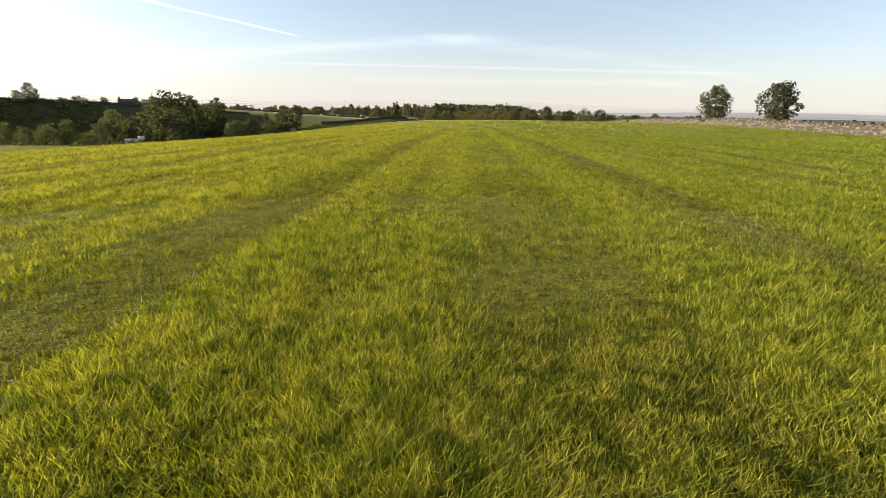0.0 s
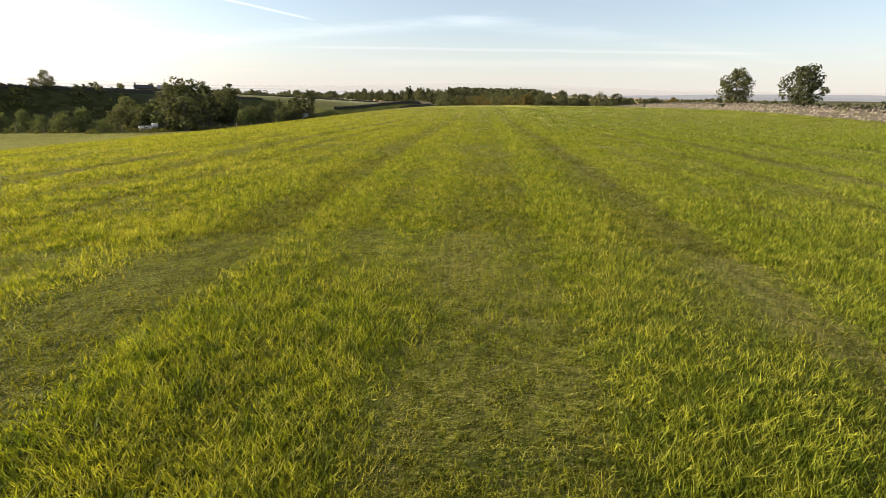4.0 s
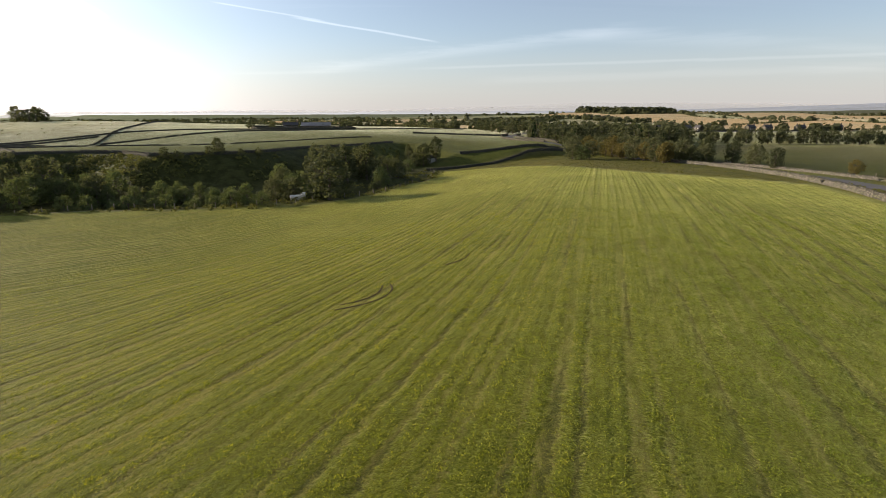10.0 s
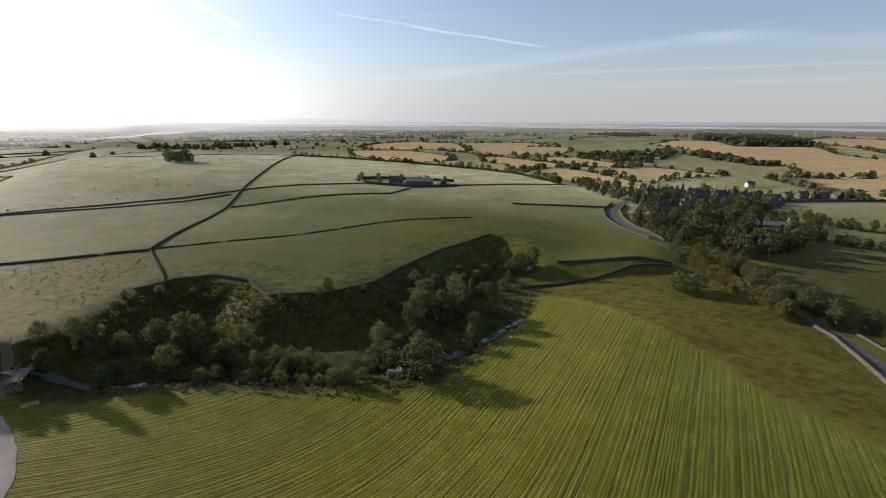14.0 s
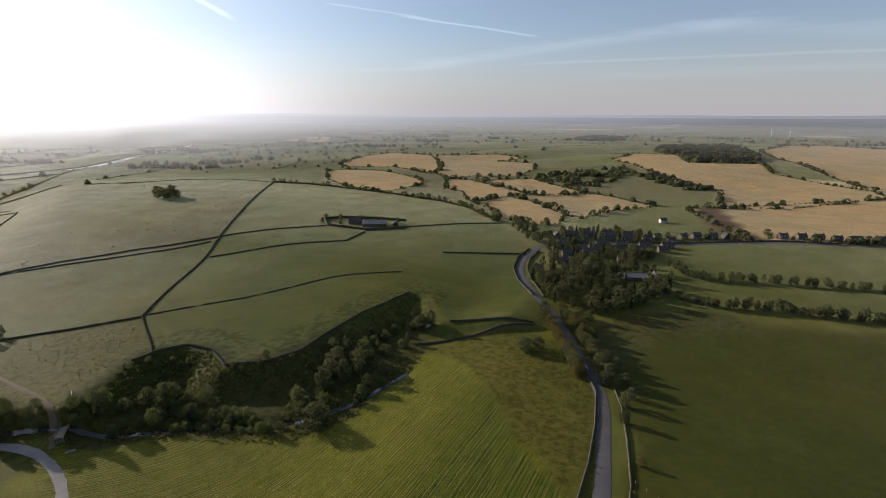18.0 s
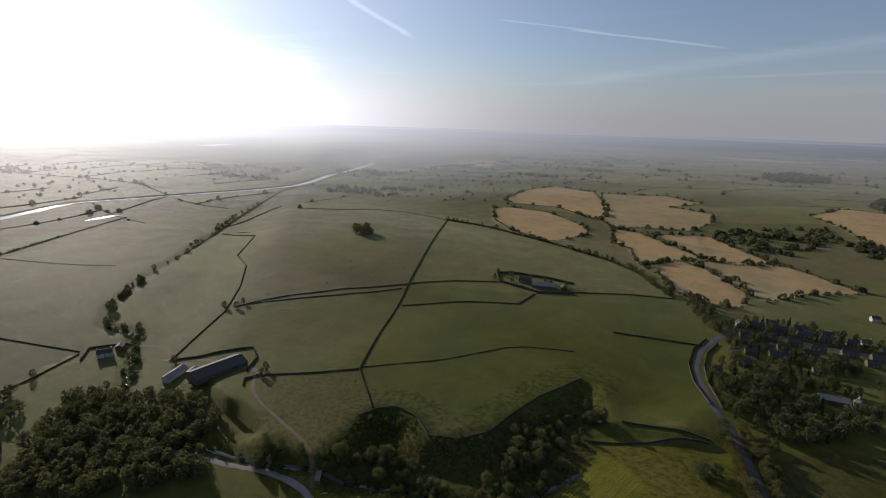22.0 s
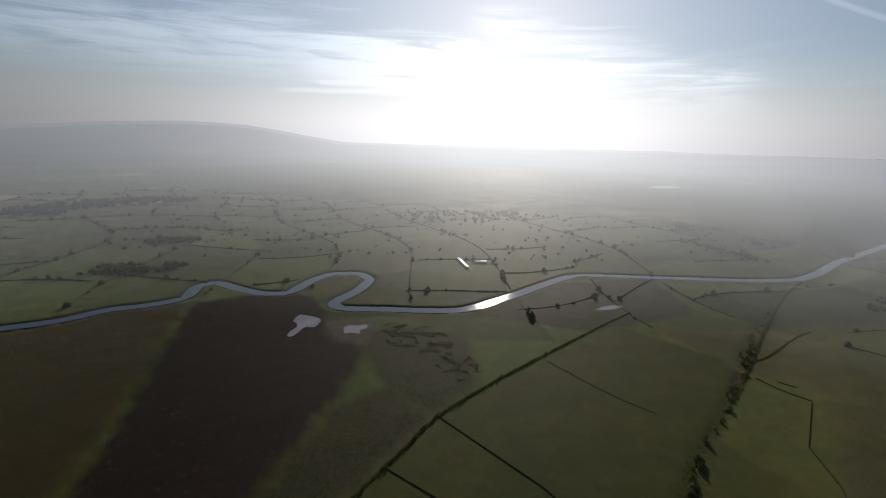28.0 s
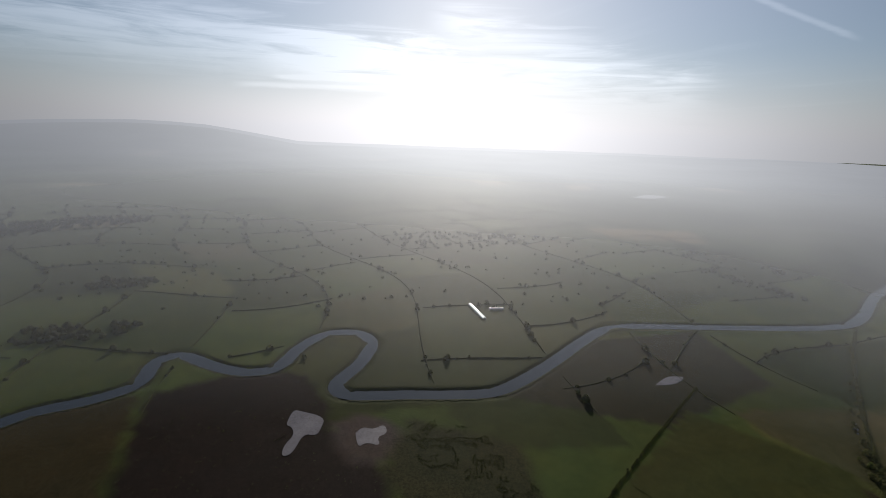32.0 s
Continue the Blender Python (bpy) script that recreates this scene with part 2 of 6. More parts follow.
def ground_material(name):
    m = Nodes(name)
    tint = m.node("ShaderNodeAttribute")
    tint.attribute_name = "tint"
    mow = m.node("ShaderNodeAttribute")
    mow.attribute_name = "mow"
    wild = m.node("ShaderNodeAttribute")
    wild.attribute_name = "wild"
    colour = tint.outputs["Color"]
    # broad patches, rough tussocks and fine grain
    colour = m.mix(m.span(m.noise(0.016, 5), 0.38, 0.62, 0, 0.7), colour, m.mix(1.0, colour, (1.25, 1.03, 0.84), "MULTIPLY"))
    colour = m.mix(m.span(m.noise(0.22, 5, 0.65), 0.42, 0.62, 0, 0.4), colour, m.mix(1.0, colour, (0.72, 0.80, 0.72), "MULTIPLY"))
    colour = m.mix(m.span(m.noise(0.05, 6, 0.62), 0.40, 0.62, 0, 0.6), colour, m.mix(1.0, colour, (0.70, 0.74, 0.66), "MULTIPLY"))
    colour = m.mix(m.span(m.noise(3.0, 6, 0.7), 0.35, 0.65, 0, 0.55), colour, m.mix(1.0, colour, (0.50, 0.58, 0.4), "MULTIPLY"))
    colour = m.mix(m.span(m.noise(13.0, 6, 0.85), 0.40, 0.56, 0.9, 0.0), colour, m.mix(1.0, colour, (0.38, 0.41, 0.30), "MULTIPLY"))
    colour = m.mix(m.calc("MULTIPLY", wild.outputs["Fac"], m.span(m.noise(0.5, 6, 0.7), 0.45, 0.6)), colour, m.mix(1.0, colour, (0.42, 0.45, 0.36), "MULTIPLY"))
    # the meadow: drilled rows, furrows dark with soil and painted shade, straw beside them, tufted grass between
    lane = m.node("ShaderNodeAttribute")
    lane.attribute_name = "swath"
    u = m.calc("ADD", lane.outputs["Fac"], m.calc("ADD", m.span(m.noise(2.3, 3, 0.6), 0.3, 0.7, -0.10, 0.10), m.span(m.noise(11.0, 3, 0.6), 0.3, 0.7, -0.045, 0.045)))

    def wave(amp, often, wander, slow, start=0.0):
        sway_ = m.calc("MULTIPLY", m.calc("SINE", m.calc("ADD", m.calc("MULTIPLY", u, slow), start), 0.0), wander)
        return m.calc("MULTIPLY", m.calc("SINE", m.calc("ADD", m.calc("MULTIPLY", u, often), sway_), 0.0), amp)

    ridge = m.calc("ADD", m.calc("ADD", wave(0.42, 7.7, 1.4, 0.83), wave(0.40, 5.1, 2.0, 0.37, 1.0)), wave(0.30, 13.9, 1.1, 1.9))
    along = m.node("ShaderNodeCombineXYZ")
    m.link(u, along.inputs[0])
    sep = m.node("ShaderNodeSeparateXYZ")
    m.link(m.node("ShaderNodeNewGeometry").outputs["Position"], sep.inputs[0])
    m.link(sep.outputs[1], along.inputs[1])
    runs = m.noise(1.0, 3, 0.6, along.outputs[0], (0.9, 0.045, 1))
    thin = m.noise(1.0, 3, 0.65, along.outputs[0], (5.5, 0.09, 1))
    strong = m.span(m.noise(0.11, 3, 0.55), 0.36, 0.62, 0.55, 1.15)
    depth = m.calc("ADD", m.calc("MULTIPLY", ridge, strong), m.span(runs, 0.3, 0.7, 0.75, -0.55))
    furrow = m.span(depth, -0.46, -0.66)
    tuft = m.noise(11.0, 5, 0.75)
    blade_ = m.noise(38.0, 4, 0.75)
    sward = m.mix(m.span(m.noise(0.35, 4, 0.6), 0.35, 0.65), (0.122, 0.130, 0.012), (0.178, 0.172, 0.019))
    sward = m.mix(m.span(depth, 0.0, 1.0, 0.0, 0.45), sward, (0.195, 0.188, 0.024))
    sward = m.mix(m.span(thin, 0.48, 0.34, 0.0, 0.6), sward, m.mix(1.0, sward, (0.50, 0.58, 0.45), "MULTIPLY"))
    # hollows between the tufts darkened in the colour, as shade
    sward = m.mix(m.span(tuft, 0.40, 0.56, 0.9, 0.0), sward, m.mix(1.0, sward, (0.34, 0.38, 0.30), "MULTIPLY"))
    straw = m.calc("MULTIPLY", m.span(depth, 0.05, -0.45), m.span(m.noise(1.0, 4, 0.7, along.outputs[0], (2.2, 0.35, 1)), 0.40, 0.54, 0.0, 0.95))
    sward = m.mix(m.calc("MULTIPLY", straw, m.span(m.noise(17.0, 4, 0.8), 0.42, 0.58, 0.15, 1.0)), sward, (0.270, 0.205, 0.072))
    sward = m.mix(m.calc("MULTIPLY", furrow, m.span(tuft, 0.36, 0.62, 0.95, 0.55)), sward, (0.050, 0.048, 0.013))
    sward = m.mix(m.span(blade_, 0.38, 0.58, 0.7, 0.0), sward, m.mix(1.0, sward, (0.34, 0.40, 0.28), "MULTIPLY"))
    # greener east; its colour is also dimmed, as grass seen away from the sun
    east = m.node("ShaderNodeAttribute")
    east.attribute_name = "lush"
    sward = m.mix(east.outputs["Fac"], sward, m.mix(1.0, sward, (0.68, 0.78, 0.78), "MULTIPLY"))
    colour = m.mix(1.0, colour, (1.03, 0.98, 1.10), "MULTIPLY")
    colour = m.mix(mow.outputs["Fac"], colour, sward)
    rough_ = m.calc("ADD", m.calc("MULTIPLY", m.noise(5.0, 6, 0.75), 0.5), m.calc("MULTIPLY", m.noise(16.0, 5, 0.8), 0.22))
    rows_ = m.calc("ADD", m.calc("MULTIPLY", m.span(depth, -1.0, 0.7), 0.55), m.calc("ADD", m.calc("MULTIPLY", tuft, 0.30), m.calc("MULTIPLY", blade_, 0.10)))
    swap = m.node("ShaderNodeMix")
    m.link(mow.outputs["Fac"], swap.inputs[0])
    m.link(rough_, swap.inputs[2])
    m.link(rows_, swap.inputs[3])
    m.bump(swap.outputs[0], 0.9, 0.26)
    # grazing sheen in place of haze and backlight
    glare_sheen = m.node("ShaderNodeAttribute")
    glare_sheen.attribute_name = "glare_sheen"
    m.link(m.calc("MULTIPLY", glare_sheen.outputs["Fac"], m.calc("MULTIPLY", m.span(m.noise(0.06, 5, 0.6), 0.3, 0.7, 0.55, 1.3), m.span(m.noise(0.9, 5, 0.7), 0.3, 0.7, 0.6, 1.3))), m.bsdf.inputs["Sheen Weight"])
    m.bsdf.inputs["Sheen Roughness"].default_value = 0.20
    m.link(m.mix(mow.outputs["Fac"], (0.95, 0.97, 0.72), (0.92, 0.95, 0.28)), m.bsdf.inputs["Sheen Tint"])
    m.done(colour, 0.75, 0.0, 0.032)
    return m.mat


def haze_sheet_material(name, far=False):
    """See-through sheet imitating haze: clear or milky by a set opacity, and in the far copy aglow towards the sun."""
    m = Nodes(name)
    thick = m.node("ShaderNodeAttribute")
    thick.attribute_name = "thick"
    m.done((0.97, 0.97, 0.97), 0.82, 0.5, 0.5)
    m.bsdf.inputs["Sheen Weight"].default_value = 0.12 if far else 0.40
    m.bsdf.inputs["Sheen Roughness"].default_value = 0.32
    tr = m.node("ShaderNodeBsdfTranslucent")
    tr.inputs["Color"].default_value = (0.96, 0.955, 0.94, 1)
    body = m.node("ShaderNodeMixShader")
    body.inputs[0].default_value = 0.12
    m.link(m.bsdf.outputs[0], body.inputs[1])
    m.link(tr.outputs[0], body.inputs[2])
    # emission imitating sunlit haze, strongest on the sun's bearing
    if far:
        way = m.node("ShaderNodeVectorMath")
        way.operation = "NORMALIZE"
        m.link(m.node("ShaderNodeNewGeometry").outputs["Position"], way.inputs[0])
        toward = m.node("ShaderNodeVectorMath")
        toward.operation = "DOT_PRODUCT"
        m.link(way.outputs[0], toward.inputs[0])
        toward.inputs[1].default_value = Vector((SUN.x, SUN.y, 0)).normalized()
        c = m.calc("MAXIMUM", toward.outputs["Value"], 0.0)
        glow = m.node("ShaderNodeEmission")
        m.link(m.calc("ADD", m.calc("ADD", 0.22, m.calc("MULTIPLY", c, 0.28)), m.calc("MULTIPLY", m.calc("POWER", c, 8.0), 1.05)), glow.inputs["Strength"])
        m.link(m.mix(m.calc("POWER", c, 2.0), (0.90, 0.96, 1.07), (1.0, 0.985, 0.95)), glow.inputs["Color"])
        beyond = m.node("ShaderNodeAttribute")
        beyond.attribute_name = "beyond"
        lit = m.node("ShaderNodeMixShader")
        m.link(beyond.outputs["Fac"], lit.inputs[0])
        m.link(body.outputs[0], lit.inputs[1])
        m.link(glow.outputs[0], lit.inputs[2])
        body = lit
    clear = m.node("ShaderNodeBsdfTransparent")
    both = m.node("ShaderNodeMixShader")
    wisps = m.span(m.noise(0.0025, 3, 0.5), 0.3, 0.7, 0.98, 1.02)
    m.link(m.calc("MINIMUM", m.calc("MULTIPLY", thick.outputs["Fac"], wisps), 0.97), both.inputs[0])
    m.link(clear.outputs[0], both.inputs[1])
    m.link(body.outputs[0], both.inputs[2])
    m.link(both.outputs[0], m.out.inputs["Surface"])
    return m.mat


def leaf_material(name, a, b, through=0.35, own=0.35):
    m = Nodes(name)
    rnd = m.node("ShaderNodeObjectInfo").outputs["Random"]
    isle = m.node("ShaderNodeNewGeometry").outputs["Random Per Island"]
    f = m.calc("ADD", m.calc("MULTIPLY", rnd, 1 - own), m.calc("MULTIPLY", isle, own))
    colour = m.mix(f, a, b)
    colour = m.mix(m.span(m.noise(0.8, 3), 0.35, 0.65, 0, 0.4), colour, m.mix(1.0, colour, (0.6, 0.62, 0.5), "MULTIPLY"))
    m.done(colour, 0.85, 0.0, 0.05)
    tr = m.node("ShaderNodeBsdfTranslucent")
    m.link(m.mix(1.0, colour, (1.4, 1.42, 0.85), "MULTIPLY"), tr.inputs["Color"])
    both = m.node("ShaderNodeMixShader")
    both.inputs[0].default_value = through
    m.link(m.bsdf.outputs[0], both.inputs[1])
    m.link(tr.outputs[0], both.inputs[2])
    m.link(both.outputs[0], m.out.inputs["Surface"])
    return m.mat


def blade_material():
    """Young grass, fresh green in some patches and yellowing in others."""
    m = Nodes("grass_blades")
    isle = m.node("ShaderNodeNewGeometry").outputs["Random Per Island"]
    crest = m.node("ShaderNodeAttribute")
    crest.attribute_name = "crest"
    fresh = m.mix(isle, (0.092, 0.115, 0.010), (0.400, 0.410, 0.042))
    yellow = m.mix(isle, (0.160, 0.160, 0.017), (0.580, 0.510, 0.090))
    patch = m.calc("ADD", m.span(m.noise(1.1, 4, 0.6), 0.42, 0.64, 0, 0.5), m.span(m.noise(7.0, 3), 0.4, 0.65, -0.15, 0.35))
    colour = m.mix(patch, fresh, yellow)
    # shade between the tufts, put into the blade colour in random spots
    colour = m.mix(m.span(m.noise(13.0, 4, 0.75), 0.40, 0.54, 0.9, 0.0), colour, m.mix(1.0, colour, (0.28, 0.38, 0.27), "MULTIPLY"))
    # blades down in the furrows darkened in colour, as the rows would shade them
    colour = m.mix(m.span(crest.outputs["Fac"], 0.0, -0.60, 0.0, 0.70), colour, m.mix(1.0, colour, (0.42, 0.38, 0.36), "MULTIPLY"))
    # blades greener to the east, and dimmed in colour for want of backlight
    east = m.node("ShaderNodeAttribute")
    east.attribute_name = "lush"
    colour = m.mix(east.outputs["Fac"], colour, m.mix(1.0, colour, (0.68, 0.80, 0.80), "MULTIPLY"))
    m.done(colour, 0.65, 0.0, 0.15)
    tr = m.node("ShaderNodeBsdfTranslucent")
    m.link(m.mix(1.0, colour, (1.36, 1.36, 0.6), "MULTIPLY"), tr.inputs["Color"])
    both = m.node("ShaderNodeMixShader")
    both.inputs[0].default_value = 0.4
    m.link(m.bsdf.outputs[0], both.inputs[1])
    m.link(tr.outputs[0], both.inputs[2])
    m.link(both.outputs[0], m.out.inputs["Surface"])
    return m.mat


def stone_material(name, a, b):
    m = Nodes(name)
    v = m.node("ShaderNodeTexVoronoi", Scale=3.2)
    v.feature = "F1"
    where = m.node("ShaderNodeNewGeometry").outputs["Position"]
    st = m.node("ShaderNodeMapping")
    st.inputs["Scale"].default_value = (1, 1, 2.2)
    m.link(where, st.inputs[0])
    m.link(st.outputs[0], v.inputs["Vector"])
    gaps = m.span(v.outputs["Distance"], 0.30, 0.62)
    colour = m.mix(v.outputs["Color"], a, b)
    colour = m.mix(m.span(m.noise(1.1, 5), 0.45, 0.62, 0, 0.7), colour, (0.085, 0.088, 0.045))
    colour = m.mix(m.calc("MULTIPLY", gaps, 0.75), colour, (0.035, 0.033, 0.028))
    m.bump(m.calc("SUBTRACT", m.noise(14, 4), gaps), 0.9, 0.06)
    return m.done(colour, 0.95, 0.0, 0.05)


def water_material():
    m = Nodes("river_water")
    m.bump(m.calc("ADD", m.noise(0.5, 4), m.noise(2.2, 3)), 0.35, 0.10)
    return m.done((0.012, 0.016, 0.014), 0.06, 0.0, 0.6)


def road_material(name, a, b):
    m = Nodes(name)
    f = m.calc("ADD", m.calc("MULTIPLY", m.noise(0.25, 5), 0.5), m.calc("MULTIPLY", m.noise(9.0, 5), 0.5))
    m.bump(m.noise(35.0, 3), 0.4, 0.01)
    return m.done(m.mix(m.span(f, 0.35, 0.65), a, b), 0.9, 0.0, 0.08)


def roof_material(name, a, b):
    m = Nodes(name)
    where = m.node("ShaderNodeTexCoord").outputs["Object"]
    courses = m.node("ShaderNodeTexWave", Scale=1.6, Distortion=1.2, Detail=2.0)
    courses.bands_direction = "Z"
    m.link(where, courses.inputs["Vector"])
    f = m.calc("ADD", m.calc("MULTIPLY", m.noise(0.9, 5, 0.6, where), 0.6), m.calc("MULTIPLY", m.noise(7.0, 3, 0.6, where), 0.4))
    m.bump(courses.outputs["Fac"], 0.5, 0.05)
    return m.done(m.mix(m.span(f, 0.35, 0.65), a, b), 0.75, 0.0, 0.15)


def glass_material():
    m = Nodes("window_glass")
    m.bump(m.noise(2.0), 0.05, 0.01)
    return m.done((0.02, 0.024, 0.028), 0.05, 0.0, 0.6)


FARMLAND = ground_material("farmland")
HAZE_SHEET = haze_sheet_material("haze_sheet")
GLOW_SHEET = haze_sheet_material("glowing_haze", True)
LEAF = leaf_material("summer_leaves", (0.060, 0.068, 0.037), (0.110, 0.114, 0.061))
RANK = leaf_material("rank_grass", (0.085, 0.092, 0.028), (0.160, 0.150, 0.052), 0.3, 0.8)
LEAF_PALE = leaf_material("willow_leaves", (0.075, 0.095, 0.040), (0.12, 0.135, 0.06))
LEAF_RUST = leaf_material("turning_leaves", (0.095, 0.085, 0.032), (0.15, 0.12, 0.045))
LEAF_DARK = leaf_material("conifer_needles", (0.018, 0.032, 0.012), (0.032, 0.048, 0.018), 0.1)
BLADE = blade_material()
BLADE_DRY = leaf_material("dry_stubble", (0.17, 0.13, 0.045), (0.32, 0.26, 0.10), 0.2, 1.0)
BARK = plain("bark", (0.085, 0.065, 0.048), 0.9, vary=0.4, scale=2, grain=14)
WALLING = stone_material("dry_stone", (0.095, 0.087, 0.072), (0.185, 0.168, 0.138))
# darker copy of the same walling, for walls seen on their shaded side
WALLING_SHADED = stone_material("shaded_dry_stone", (0.055, 0.051, 0.042), (0.115, 0.106, 0.086))
MASONRY = stone_material("house_stone", (0.17, 0.150, 0.120), (0.26, 0.228, 0.185))
RENDERED = plain("white_render", (0.40, 0.385, 0.35), 0.75, vary=0.08)
SLATE = roof_material("grey_slate", (0.045, 0.043, 0.044), (0.085, 0.080, 0.078))
SHEET = roof_material("barn_sheeting", (0.16, 0.155, 0.15), (0.25, 0.24, 0.235))
TILE = roof_material("red_tile", (0.16, 0.085, 0.06), (0.24, 0.125, 0.085))
PANE = glass_material()
TIMBER = plain("painted_timber", (0.62, 0.60, 0.56), 0.5, vary=0.1)
OAK = plain("weathered_oak", (0.17, 0.14, 0.11), 0.8, vary=0.3, scale=3, grain=25)
ASPHALT = road_material("worn_asphalt", (0.060, 0.060, 0.064), (0.105, 0.102, 0.104))
GRIT = road_material("limestone_track", (0.16, 0.152, 0.142), (0.25, 0.238, 0.222))
DIRT = road_material("dirt_track", (0.095, 0.072, 0.048), (0.150, 0.115, 0.080))
SOIL = road_material("bare_soil", (0.045, 0.034, 0.018), (0.085, 0.064, 0.034))
WATER = water_material()
SHALLOW = plain("shallow_water", (0.20, 0.175, 0.165), 0.22, vary=0.3, scale=0.08, grain=0.6)
RUSTY = plain("rusty_wire", (0.06, 0.045, 0.035), 0.8, vary=0.2)
STEEL = plain("galvanised_steel", (0.55, 0.56, 0.57), 0.4, 0.9, vary=0.1)
WHITE = plain("white_paint", (0.78, 0.78, 0.76), 0.6, vary=0.05)
POLISHED = plain("bright_aluminium_roof", (0.75, 0.76, 0.77), 0.32, 1.0, vary=0.05)

# ---- the lie of the land ----
RIM = [(-112, 38), (-91, 43), (-94, 54), (-99, 65), (-98, 73), (-94, 79), (-84, 80), (-73, 75), (-64, 82), (-60, 92), (-61, 106), (-61, 126), (-56, 152), (-49, 155), (-38, 143), (-32, 136), (-18, 141), (-3, 147), (2, 152)]
UPLAND = RIM + [(0, 200), (-20, 300), (-200, 700), (-900, 700), (-700, 380), (-420, 140), (-200, 40), (-150, 36)]
RIVER = [(-470, -640), (-520, -500), (-546, -452), (-577, -431), (-592, -395), (-617, -368), (-660, -378), (-677, -360), (-650, -322), (-636, -290), (-640, -261), (-690, -250), (-726, -228), (-728, -192), (-700, -174), (-650, -186), (-612, -207), (-593, -195), (-595, -149), (-593, -107), (-594, -68), (-612, -40), (-650, 3), (-700, 52), (-744, 102), (-739, 201), (-733, 347), (-741, 415), (-774, 469), (-850, 560), (-900, 640), (-1010, 800), (-1120, 900)]
BROOK = [(-30, 104), (-36, 78), (-50, 63), (-66, 56), (-79, 46), (-90, 38), (-112, 28), (-150, 12), (-189, 12), (-228, 27), (-258, 36), (-276, 25), (-309, 37), (-351, 66), (-400, 111), (-470, 168), (-533, 215), (-660, 335), (-728, 390)]
HILLS = [(18, 40, 0.35, 11), (78, 72, 2.0, 28), (10, 66, 1.1, 20), (-318, 258, 6.0, 75), (120, 1000, 13.0, 330), (-4150, -1500, 95.0, 420), (-3950, -2150, 105.0, 480), (-3700, -2900, 85.0, 560), (2600, 3800, 40.0, 900)]


def seg_distance(x, y, line):
    """Distance of every point to a polyline."""
    best = np.full(np.shape(x), 1e12)
    for (ax, ay), (bx, by) in zip(line, line[1:]):
        dx, dy = bx - ax, by - ay
        k = np.minimum(np.maximum(((x - ax) * dx + (y - ay) * dy) / (dx * dx + dy * dy), 0), 1)
        px, py = x - ax - k * dx, y - ay - k * dy
        best = np.minimum(best, px * px + py * py)
    return np.sqrt(best)


def inside(x, y, poly):
    hit = np.zeros(np.shape(x), bool)
    for (ax, ay), (bx, by) in zip(poly, poly[1:] + poly[:1]):
        if ay != by:
            hit ^= ((ay > y) != (by > y)) & (x < (bx - ax) * (y - ay) / (by - ay) + ax)
    return hit


def soft(x, a, b):
    k = np.minimum(np.maximum((x - a) / (b - a), 0), 1)
    return k * k * (3 - 2 * k)


def land(x, y):
    """Height of the ground, for numbers or arrays."""
    x, y = np.asarray(x, float), np.asarray(y, float)
    z = (-3.0 + 1.6 * soft(y, 150, 210)) * soft(-x, 0, 36) - 0.018 * np.minimum(np.maximum(y - 10, 0), 100) * (1 - soft(y, 150, 190)) - 0.9 * soft(y, 100, 140) * (1 - soft(y, 150, 190)) - 0.4 * soft(x, 40, 120) - 2.0 * soft(y, 140, 195) * soft(x, -70, 40) * (1 - soft(y, 420, 700))
    rim = seg_distance(x, y, RIM)
    up = np.where(inside(x, y, UPLAND), rim, -rim)
    high = soft(y, 148, 196)
    east = soft(x, -50 - 70 * high, -28 + 44 * high)
    tall = (5.7 - 2.5 * east) * (1 - 0.5 * soft(y, 140, 230)) * (1 - soft(x, -120, 30) * soft(y, 146, 200)) * (1 - soft(x, -14, 4))
    z = z + tall * soft(up, -13 + 6 * east, 1.0) * (0.25 + 0.75 * np.exp(-(np.maximum(up, 0) / 170) ** 2)) * soft(x, -190, -130)
    z = z + 2.6 * (1 - soft(x, -190, -130)) * (1 - 0.6 * soft(rim, 80, 300))
    vale = (x + 190) * -0.569 + (y - 10) * -0.822
    plain_ = soft(vale, -48, 12)
    z = z * (1 - plain_) - 8.5 * plain_
    for hx, hy, amp, wide in HILLS:
        z = z + amp * np.exp(-((x - hx) ** 2 + (y - hy) ** 2) / (2 * wide * wide))
    r = np.hypot(x + 150, y - 100)
    z = z + 30 * soft(r, 2400, 5000)
    roll = np.sin(x * 0.011 + 1.3) * np.cos(y * 0.009 - 0.4) + 0.5 * np.sin(x * 0.027 - y * 0.021)
    z = z + roll * 2.2 * soft(np.hypot(x + 60, y - 60), 260, 700) * (1 - 0.8 * plain_ * soft(3000 - r, 0, 1500))
    wet = seg_distance(x, y, RIVER)
    z = np.where(wet < 60, z * soft(wet, 22, 60) - 8.5 * (1 - soft(wet, 22, 60)), z) + 0.35 * np.exp(-((wet - 13) / 4.0) ** 2) - 1.6 * (1 - soft(wet, 5.5, 9.0))
    stream = seg_distance(x, y, BROOK)
    return z - 1.3 * (1 - soft(stream, 0.8, 3.6))


def at(x, y, lift=0.0):
    return Vector((x, y, float(land(x, y)) + lift))


# ---- fields: name, outline, colour, roughness of the sward ----
MEAD, GREEN, LUSH, PALE, RUSHY = (0.140, 0.155, 0.016), (0.108, 0.120, 0.031), (0.096, 0.114, 0.027), (0.138, 0.142, 0.044), (0.060, 0.064, 0.022)
VALE = (0.080, 0.090, 0.022)
GOLD, BUFF, PLOUGH, MOOR, DRY = (0.46, 0.345, 0.185), (0.40, 0.32, 0.18), (0.115, 0.072, 0.046), (0.030, 0.021, 0.017), (0.125, 0.120, 0.050)
